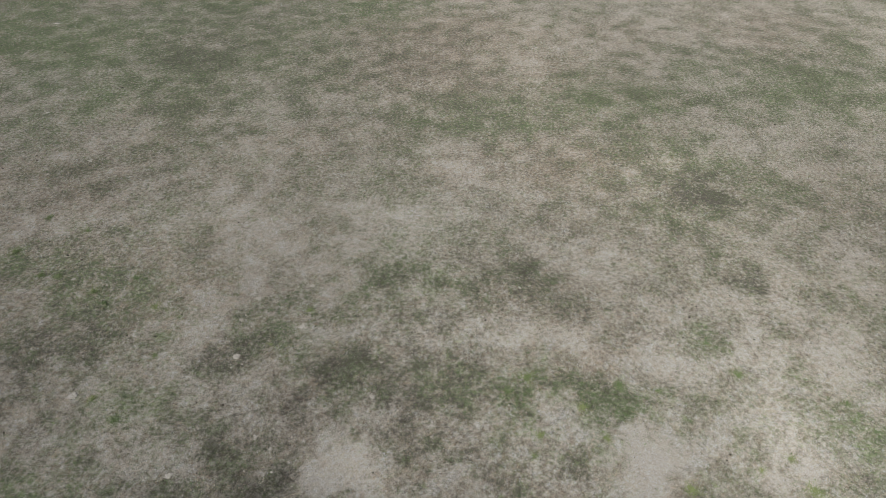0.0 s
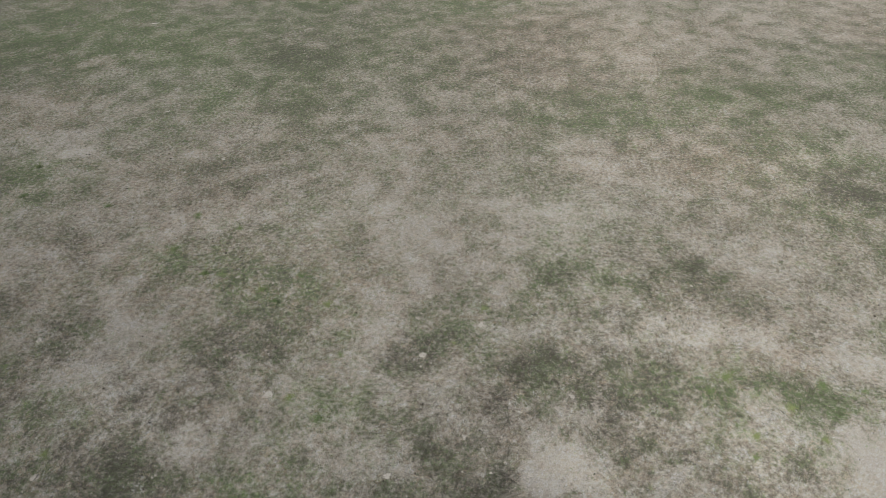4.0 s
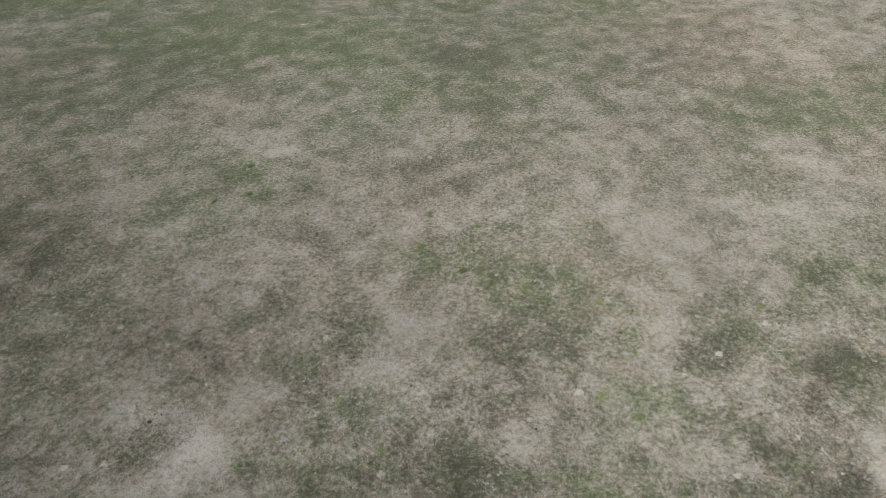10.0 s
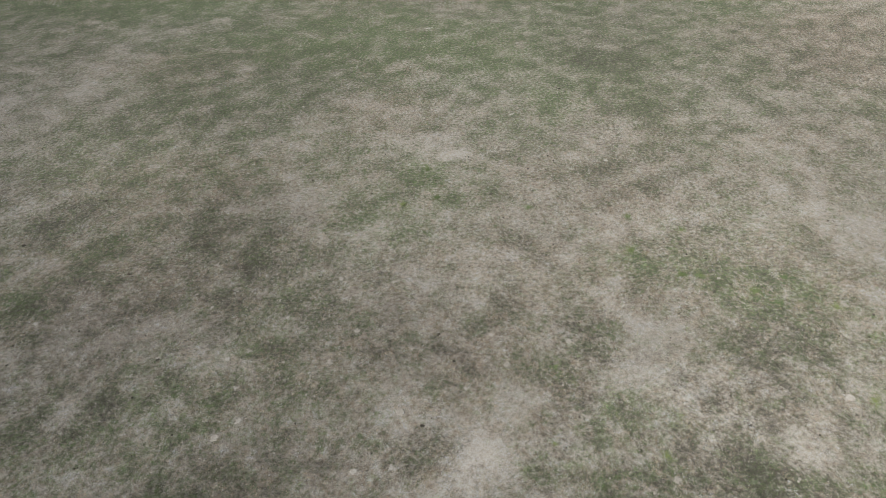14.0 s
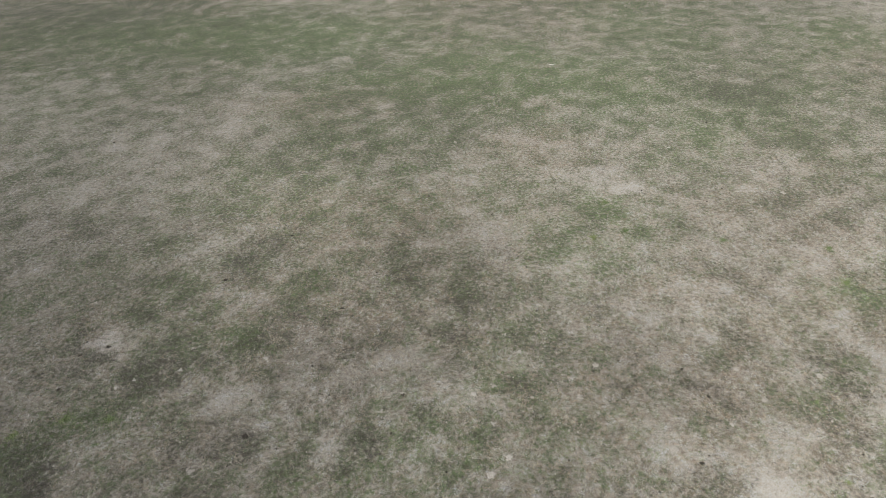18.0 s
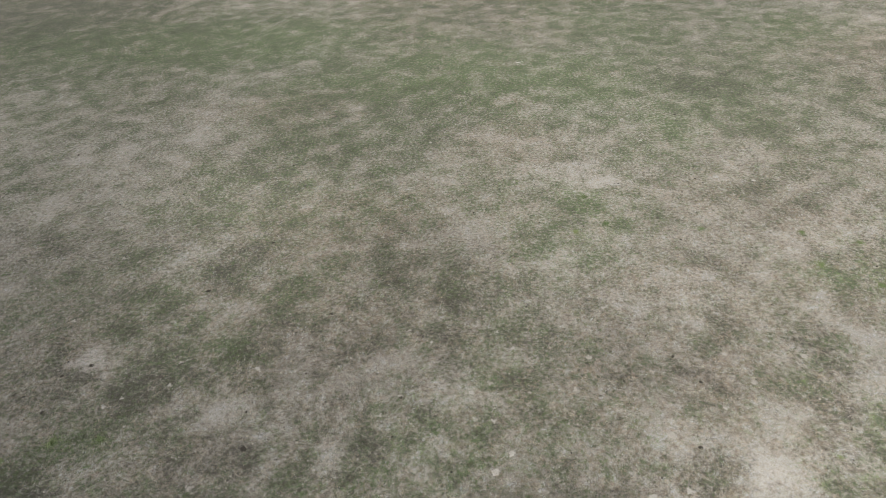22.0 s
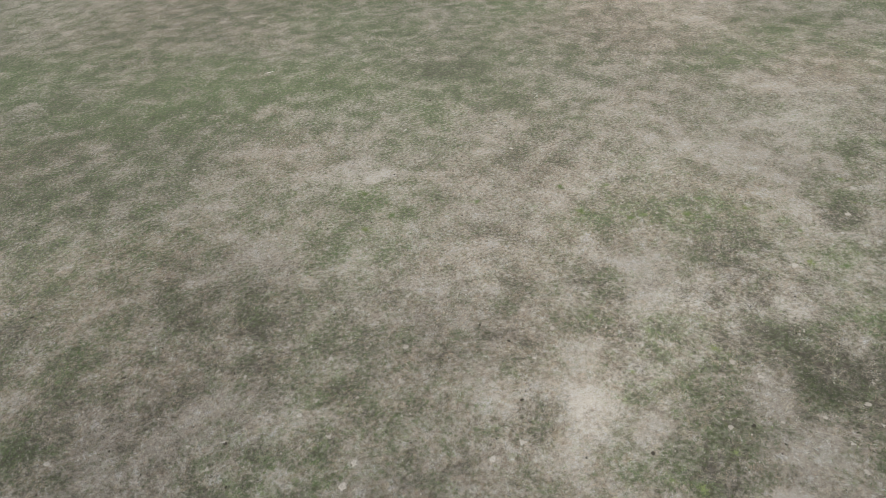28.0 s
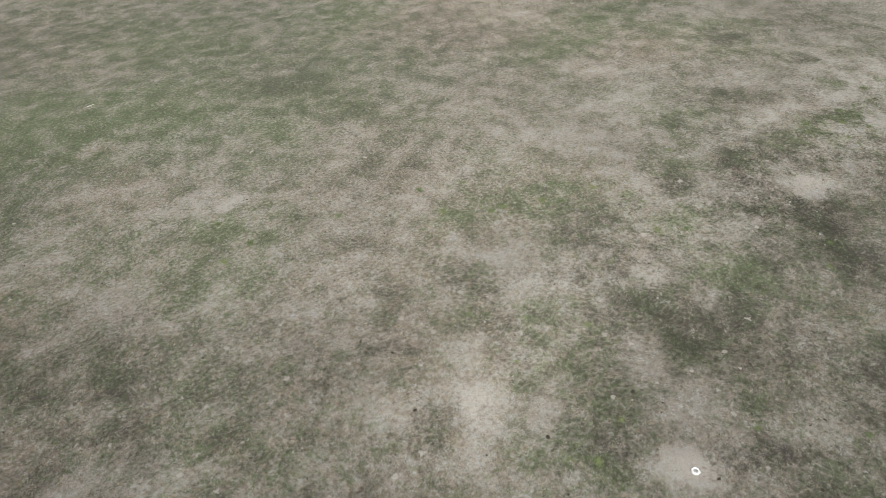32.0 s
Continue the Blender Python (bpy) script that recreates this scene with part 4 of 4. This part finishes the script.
# ---- grass: bent blades, thinning with distance from the flight line ----
STRAW = np.array([[0.415, 0.355, 0.276], [0.314, 0.269, 0.210], [0.53, 0.477, 0.397], [0.405, 0.325, 0.238], [0.345, 0.316, 0.222]])
LUSH = np.array([[0.082, 0.109, 0.050], [0.118, 0.149, 0.071], [0.176, 0.208, 0.106]])
DEAD = np.array([[0.118, 0.107, 0.086], [0.175, 0.158, 0.127]])
RUST = np.array([[0.365, 0.275, 0.198], [0.46, 0.36, 0.268]])


def scatter(count, r):
    x, y = r.uniform(-116, 64, count), r.uniform(-3, 112, count)
    off = np.hypot(np.maximum(np.maximum(x, -49 - x), 0), y)
    near = np.minimum(1.0, (21.0 ** 2 + 25 ** 2) / (off ** 2 + 25 ** 2)) ** 1.2
    inside = ((y > 11) | ((x > -43) & (x < -10))) & (off < 112)
    wide = np.abs(x + 24.5) < 27 + 0.8 * np.hypot(y, 25)
    keep = (r.rand(count) < near) & inside & wide
    return x[keep], y[keep], off[keep]


def grass_mesh(name, label, x, y, off, tone, r, tall):
    """Tapering blades, trodden flat or at a slant."""
    n = len(x)
    far = 1.0 + 0.7 * np.clip((off - 22) / 80, 0, 1)
    length = r.uniform(0.045, 0.125, n) * tall * far
    width = r.uniform(0.006, 0.013, n) * far
    lie = np.radians(r.uniform(3, 38, n) / tall ** 2)
    turn = r.uniform(0, 2 * np.pi, n)
    ux, uy = np.cos(turn), np.sin(turn)
    z = swell(x, y) + r.uniform(-0.004, 0.035, n)
    foot = np.stack([x, y, z], -1)
    spin = turn + r.uniform(0.8, 2.3, n)
    side = np.stack([np.cos(spin) * width, np.sin(spin) * width, np.zeros(n)], -1)
    tip = foot + np.stack([ux * length * np.cos(lie), uy * length * np.cos(lie), length * np.sin(lie)], -1)
    points = np.stack([foot - side, foot + side, tip], 1).reshape(-1, 3)
    mesh = bpy.data.meshes.new(name)
    fill_mesh(mesh, points, np.arange(3 * n).reshape(-1, 3))
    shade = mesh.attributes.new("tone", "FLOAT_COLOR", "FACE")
    rgba = np.concatenate([np.clip(tone, 0.01, 0.52), np.ones((n, 1))], 1)
    shade.data.foreach_set("color", rgba.astype(np.float32).ravel())
    mesh.materials.append(blades)
    return tagged(new(name, mesh), label, "grass", kind="stuff")


def build_grass(count, seed):
    r = np.random.RandomState(seed)
    x, y, off = scatter(count, r)
    n = len(x)
    green, pale, brown, dark, bare, tone_light = cover(x, y).T
    clump = lambda shift: 1.5 * (0.55 * grain(x, y, 0.45, shift) + 0.45 * grain(x, y, 0.14, shift + 1) - 0.5)
    green, pale, dark = green + clump(71), pale + clump(75), dark + clump(79)
    is_green = r.rand(n) < np.clip(2.0 * (green - 0.23), 0.02, 0.94)
    stays = r.rand(n) > np.clip(0.5 * (pale - 0.2), 0, 0.5)
    vary = lambda k: r.uniform(0.66, 1.3, (k, 1))
    tone = STRAW[r.randint(0, 5, n)] * vary(n)
    tone = np.where((r.rand(n) < 1.15 * (brown - 0.12))[:, None], RUST[r.randint(0, 2, n)] * vary(n), tone)
    tone = np.where((r.rand(n) < 1.0 * (dark - 0.1))[:, None], DEAD[r.randint(0, 2, n)] * vary(n), tone)
    tone = np.where((r.rand(n) < 0.8 * pale)[:, None], STRAW[2] * vary(n), tone)
    lush = LUSH[r.randint(0, 3, n)] * vary(n)
    tone_gain = np.exp(0.5 * np.clip(pale - dark, -1, 1))[:, None]
    # the same painted brightness offsets go into the blade colour, with random clump tone
    tone_gain *= (tone_light * np.exp(0.8 * (grain(x, y, 0.16, 83) - 0.5) + 0.7 * (grain(x, y, 0.42, 87) - 0.5)))[:, None]
    tone, lush = tone * tone_gain, lush * tone_gain * (1 + 0.5 * np.clip(green - 0.45, 0, 0.5))[:, None]
    stays &= r.rand(n) > 0.95 * bare
    order = np.argsort(x)
    for px, py, wide in PATS + HOLES:
        some = order[np.searchsorted(x, px - wide, sorter=order):np.searchsorted(x, px + wide, sorter=order)]
        stays[some[np.hypot(x[some] - px, y[some] - py) < 0.46 * wide]] = False
    for px, py in ((-30.29, 7.29), (-30.0, 7.1), (-29.7, 6.9)):
        stays &= np.hypot(x - px, y - py) > 0.38 + 0.25 * r.rand(n)
    a, b = stays & ~is_green, stays & is_green
    grass_mesh("dry_grass", "straw-coloured dry grass matted on the meadow", x[a], y[a], off[a], tone[a], r, 1.0)
    grass_mesh("green_grass", "short dull green grass growing in patches", x[b], y[b], off[b], lush[b], r, 0.85)


build_grass(14500000, 3)


# ---- small things on the turf ----
def place(ob, x, y, turn=0.0, size=1.0, sink=0.0):
    z = float(swell(np.array([x]), np.array([y]))[0])
    return Matrix.Translation((x, y, z - sink)) @ Matrix.Rotation(turn, 4, "Z") @ Matrix.Diagonal((size, size, size, 1))


def part(name, mesh, parent, label=""):
    ob = new(name, mesh)
    ob.parent = parent
    return tagged(ob, label)


def crust_material(name, low, high, scale, rough=0.95, deep=0.02):
    m, n, l, shader = material(name, rough)
    tint = mix(n, l, noisy(n, l, scale, 6, 0.3, 0.7, 0.7), low, high)
    info = n.new("ShaderNodeObjectInfo")
    tint = mix(n, l, 0.45, tint, mix(n, l, info.outputs["Random"], (0.62, 0.60, 0.55), (1.0, 1.0, 1.0)), "MULTIPLY")
    l.new(tint, shader.inputs["Base Color"])
    bump = n.new("ShaderNodeBump")
    bump.inputs["Strength"].default_value, bump.inputs["Distance"].default_value = 0.9, deep
    l.new(noisy(n, l, scale * 2.2, 6, 0.25, 0.75), bump.inputs["Height"])
    l.new(bump.outputs["Normal"], shader.inputs["Normal"])
    return m


bleached = crust_material("bleached_dung", (0.30, 0.272, 0.236), (0.54, 0.50, 0.445), 9.0)
soil = crust_material("crumbled_soil", (0.035, 0.03, 0.024), (0.09, 0.078, 0.06), 20.0)
salt = crust_material("white_salt", (0.74, 0.74, 0.73), (0.86, 0.86, 0.85), 16.0, 0.6, 0.01)
residue = crust_material("grey_salt_residue", (0.30, 0.30, 0.29), (0.50, 0.49, 0.47), 18.0, 0.85)
wood = crust_material("bleached_wood", (0.50, 0.47, 0.42), (0.74, 0.71, 0.66), 12.0, 0.8, 0.006)


def pat_mesh(seed, lobes):
    """A flat crusty lump one metre wide: stacked uneven rings under a dimpled crown."""
    r = random.Random(seed)
    bm = bmesh.new()
    for lobe in range(lobes):
        cx, cy, wide = (0.0, 0.0, 0.5 if lobes < 5 else 0.36) if lobe == 0 else (r.uniform(0.34, 0.6) * math.cos(seed + lobe * 2.1), r.uniform(0.34, 0.6) * math.sin(seed + lobe * 2.1), r.uniform(0.07, 0.24))
        long, phase = r.uniform(0.62, 1.0), r.uniform(0, 6.28)
        rings = []
        ragged = [1 + r.uniform(-0.38, 0.2) for _ in range(18)]
        for share, high in ((1.0, -0.12), (0.97, 0.05), (0.84, 0.12), (0.58, 0.15), (0.30, 0.125)):
            ring = []
            for k in range(18):
                a = k / 18 * 2 * math.pi
                w = wide * share * (ragged[k] if share > 0.7 else (1 + ragged[k]) / 2)
                u, v = w * math.cos(a), w * math.sin(a) * long
                ring.append(bm.verts.new((cx + u * math.cos(phase) - v * math.sin(phase), cy + u * math.sin(phase) + v * math.cos(phase), high * wide * 2 * r.uniform(0.8, 1.2))))
            rings.append(ring)
        for low, top in zip(rings, rings[1:]):
            for k in range(18):
                bm.faces.new((low[k], low[(k + 1) % 18], top[(k + 1) % 18], top[k]))
        crown = bm.verts.new((cx, cy, 0.22 * wide))
        for k in range(18):
            bm.faces.new((rings[-1][k], rings[-1][(k + 1) % 18], crown))
    mesh = bpy.data.meshes.new("dung_pat")
    bm.to_mesh(mesh)
    bm.free()
    mesh.polygons.foreach_set("use_smooth", np.ones(len(mesh.polygons), bool))
    mesh.materials.append(bleached)
    return mesh


def build_pats():
    r = random.Random(11)
    shapes = [pat_mesh(k, 1 if k < 2 else 3 if k < 5 else 8) for k in range(11)]
    for x, y, wide in PATS:
        k = r.randrange(11)
        ob = new("dung_pat", shapes[k])
        ob.matrix_world = place(ob, x, y, r.uniform(0, 6.28), wide * (0.95 if k < 2 else 0.8), -0.02) @ Matrix.Diagonal((1, 1, 0.6, 1))
        form = "rounded" if k < 2 else "lobed" if k < 5 else "broken-up"
        size = "large" if wide > 0.38 else "small" if wide < 0.25 else "middling"
        tagged(ob, f"{size} {form} sun-bleached dung pat dried on the turf", "dung pat", "dried dung pats on the meadow")


build_pats()


def tuft_material():
    m, n, l, shader = material("weed_leaf", 0.6)
    info = n.new("ShaderNodeObjectInfo")
    hue = mix(n, l, info.outputs["Random"], (0.15, 0.195, 0.085), (0.25, 0.28, 0.122))
    l.new(mix(n, l, noisy(n, l, 14.0, 3), hue, mix(n, l, 1.0, hue, (0.55, 0.6, 0.5), "MULTIPLY")), shader.inputs["Base Color"])
    return m


def tuft_mesh(seed, leaf):
    """A ragged clump of broad leaves about one metre wide."""
    r = random.Random(seed)
    points, faces = [], []
    for _ in range(130):
        out, turn, lean = abs(r.gauss(0, 0.34)), r.uniform(0, 6.28), r.uniform(0, 6.28)
        x, y = out * math.cos(turn), out * math.sin(turn) * 0.75
        long, wide, high = r.uniform(0.13, 0.34), r.uniform(0.014, 0.03), r.uniform(0.05, 0.20)
        ux, uy = math.cos(lean), math.sin(lean)
        k = len(points)
        points += [(x, y, -0.02), (x + ux * long * 0.5 - uy * wide, y + uy * long * 0.5 + ux * wide, high), (x + ux * long * 0.5 + uy * wide, y + uy * long * 0.5 - ux * wide, high), (x + ux * long, y + uy * long, high * r.uniform(0.5, 1.0))]
        faces += [(k, k + 1, k + 2), (k + 1, k + 3, k + 2)]
    mesh = bpy.data.meshes.new("leaves")
    mesh.from_pydata(points, [], faces)
    mesh.materials.append(leaf)
    return mesh


def build_tufts():
    r = random.Random(12)
    leaf = tuft_material()
    shapes = [tuft_mesh(40 + k, leaf) for k in range(5)]
    crown = pat_mesh(31, 1).copy()
    crown.name = "crown"
    crown.materials.clear()
    crown.materials.append(leaf)
    for x, y, wide in TUFTS:
        ob = new("weed_tuft")
        ob.matrix_world = place(ob, x, y, r.uniform(0, 6.28), wide * 1.2)
        part("crown", crown, ob).matrix_basis = Matrix.Diagonal((0.2, 0.18, 0.25, 1))
        tagged(part("leaves", shapes[r.randrange(5)], ob), kind="stuff")
        tagged(ob, "broad bright green weed tuft in dry grass" if wide > 0.5 else "small fresh green weed tuft in dry grass", "weed", "green weed tufts")


build_tufts()


def hole_mesh(seed):
    """A crumbled rim round a shallow bowl of dark soil, one metre wide."""
    r = random.Random(seed)
    bm = bmesh.new()
    rings = []
    for share, high in ((0.50, -0.04), (0.40, 0.08), (0.30, 0.11), (0.18, 0.045)):
        rings.append([bm.verts.new((share * r.uniform(0.8, 1.15) * math.cos(k / 14 * 6.283), 0.7 * share * r.uniform(0.8, 1.15) * math.sin(k / 14 * 6.283), high * r.uniform(0.7, 1.3))) for k in range(14)])
    for low, top in zip(rings, rings[1:]):
        for k in range(14):
            bm.faces.new((low[k], low[(k + 1) % 14], top[(k + 1) % 14], top[k]))
    bm.faces.new(rings[-1])
    mesh = bpy.data.meshes.new("burrow")
    bm.to_mesh(mesh)
    bm.free()
    mesh.materials.append(soil)
    return mesh


def build_holes():
    r = random.Random(13)
    shapes = [hole_mesh(70 + k) for k in range(4)]
    for x, y, wide in HOLES:
        ob = new("burrow", shapes[r.randrange(4)])
        ob.matrix_world = place(ob, x, y, r.uniform(0, 6.28), wide * 1.3)
        tagged(ob, "small burrow with a crumbled dark soil rim", "burrow", "burrows in the turf")


build_holes()


# ---- the salt lick on its trampled patch ----
def ring_mesh(name, profile, m, notch=0.0, seed=5, sides=32):
    r = random.Random(seed)
    bm = bmesh.new()
    loops = []
    wear = [1 + r.uniform(-0.05, 0.05) for _ in range(sides)]
    for radius, high in profile:
        row = []
        for k in range(sides):
            a = k / sides * 2 * math.pi
            bite = notch * math.exp(-((a - 5.6) / 0.28) ** 2) if high > 0.05 else 0.0
            row.append(bm.verts.new((radius * wear[k] * math.cos(a), radius * wear[k] * 1.08 * math.sin(a), high * (1 - bite))))
        loops.append(row)
    for low, top in zip(loops, loops[1:]):
        for k in range(sides):
            bm.faces.new((low[k], low[(k + 1) % sides], top[(k + 1) % sides], top[k]))
    bm.faces.new(loops[-1])
    mesh = bpy.data.meshes.new(name)
    bm.to_mesh(mesh)
    bm.free()
    mesh.polygons.foreach_set("use_smooth", np.ones(len(mesh.polygons), bool))
    mesh.materials.append(m)
    return mesh


def build_lick(x, y):
    lick = new("salt_lick")
    lick.matrix_world = place(lick, x, y, 0.3, 0.86)
    tagged(lick, "round white salt lick, hollowed grey, on bare trampled soil", "salt lick")
    part("block", ring_mesh("block", ((0.185, -0.02), (0.20, 0.06), (0.195, 0.13), (0.17, 0.16), (0.14, 0.155), (0.115, 0.12), (0.10, 0.08)), salt, 0.3), lick)
    part("hollow", ring_mesh("hollow", ((0.113, 0.10), (0.09, 0.092), (0.05, 0.096), (0.02, 0.10)), residue, 0.0, 9, 20), lick, "grey licked-out residue")
    crumb = part("dark_crumb", pat_mesh(91, 1).copy(), lick, "dark soil crumb in the hollow")
    crumb.data.materials.clear()
    crumb.data.materials.append(soil)
    crumb.matrix_basis = Matrix.Translation((0.055, -0.045, 0.10)) @ Matrix.Diagonal((0.09, 0.06, 0.09, 1))
    chip = part("chip", pat_mesh(92, 1).copy(), lick, "broken white chip")
    chip.data.materials.clear()
    chip.data.materials.append(salt)
    chip.matrix_basis = Matrix.Translation((0.11, -0.20, 0.0)) @ Matrix.Diagonal((0.11, 0.09, 0.2, 1))


# ---- bleached sticks ----
def stick_mesh(seed, long, thick, twigs):
    r = random.Random(seed)
    bm = bmesh.new()

    def limb(start, way, length, wide):
        rows, at = [], Vector(start)
        turn = way
        for k in range(7):
            w = wide * (1 - 0.11 * k)
            side = Vector((-math.sin(turn), math.cos(turn), 0))
            rows.append([bm.verts.new(at + side * w * math.cos(q) + Vector((0, 0, w * math.sin(q)))) for q in (0, 1.257, 2.513, 3.77, 5.027)])
            at = at + Vector((math.cos(turn), math.sin(turn), r.uniform(-0.02, 0.03))) * length / 6
            turn += r.uniform(-0.22, 0.22)
        for a, b in zip(rows, rows[1:]):
            for q in range(5):
                bm.faces.new((a[q], a[(q + 1) % 5], b[(q + 1) % 5], b[q]))
        bm.faces.new(rows[0][::-1])
        bm.faces.new(rows[-1])

    limb((-long / 2, 0, thick), 0.0, long, thick)
    for k in range(twigs):
        limb((long * r.uniform(-0.25, 0.2), 0, thick), r.choice((0.7, -0.7)), long * 0.32, thick * 0.6)
    mesh = bpy.data.meshes.new("stick")
    bm.to_mesh(mesh)
    bm.free()
    mesh.materials.append(wood)
    return mesh


build_lick(-30.29, 7.29)
for x, y, long, thick, turn, twigs in ((-41.1, 68.2, 0.75, 0.05, 0.1, 0), (-32.9, 48.5, 0.45, 0.025, 0.6, 1), (-26.25, 41.25, 0.4, 0.02, -0.3, 1), (-19.4, 49.3, 0.75, 0.025, 0.5, 2)):
    branch = new("stick", stick_mesh(int(long * 100 + y), long, thick, twigs))
    branch.matrix_world = place(branch, x, y, turn)
    tagged(branch, "bleached forked stick lying on the grass" if twigs else "short thick bleached stick lying on the grass", "stick", "bleached sticks")
for x, y, long, turn in ((-18.05, 19.9, 0.62, 0.25), (-16.5, 24.0, 0.5, -0.5), (-19.8, 17.7, 0.3, 0.2)):
    slab = new("dung_pat", pat_mesh(int(long * 100), 2))
    slab.matrix_world = place(slab, x, y, turn) @ Matrix.Diagonal((long * 0.9, long * 0.38, long * 0.5, 1))
    tagged(slab, "long narrow sun-bleached dung pat on the turf", "dung pat", "dried dung pats on the meadow")


# ---- pale crumbs too small and many to count ----
def build_crumbs(name, label, count, seed, m):
    r = np.random.RandomState(seed)
    x, y, off = scatter(count, r)
    n = len(x)
    size = 0.018 + 0.05 * r.rand(n) ** 3
    z = swell(x, y) + 0.045
    a = r.uniform(0, 6.28, (n, 1)) + np.arange(5) * 2 * np.pi / 5
    w = size[:, None] * r.uniform(0.7, 1.2, (n, 5))
    ring = np.stack([x[:, None] + w * np.cos(a), y[:, None] + w * np.sin(a), np.repeat(z[:, None], 5, 1)], -1)
    top = np.stack([x, y, z + size * 0.7], -1)[:, None]
    low = ring - np.array([0, 0, 0.05])
    points = np.concatenate([low, ring, top], 1).reshape(-1, 3)
    k = 11 * np.arange(n)[:, None]
    faces = []
    for q in range(5):
        p = (q + 1) % 5
        faces += [np.concatenate([k + q, k + p, k + 5 + p], 1), np.concatenate([k + q, k + 5 + p, k + 5 + q], 1), np.concatenate([k + 5 + q, k + 5 + p, k + 10], 1)]
    mesh = bpy.data.meshes.new("crumbs")
    fill_mesh(mesh, points, np.stack(faces, 1).reshape(-1, 3))
    mesh.materials.append(m)
    tagged(new(name, mesh), label, "crumbs", kind="stuff")


build_crumbs("dung_crumbs", "scattered pale dung crumbs and pebbles in the grass", 12000, 21, bleached)
build_crumbs("dung_pellets", "scattered dark dung pellets in the grass", 4000, 22, soil)
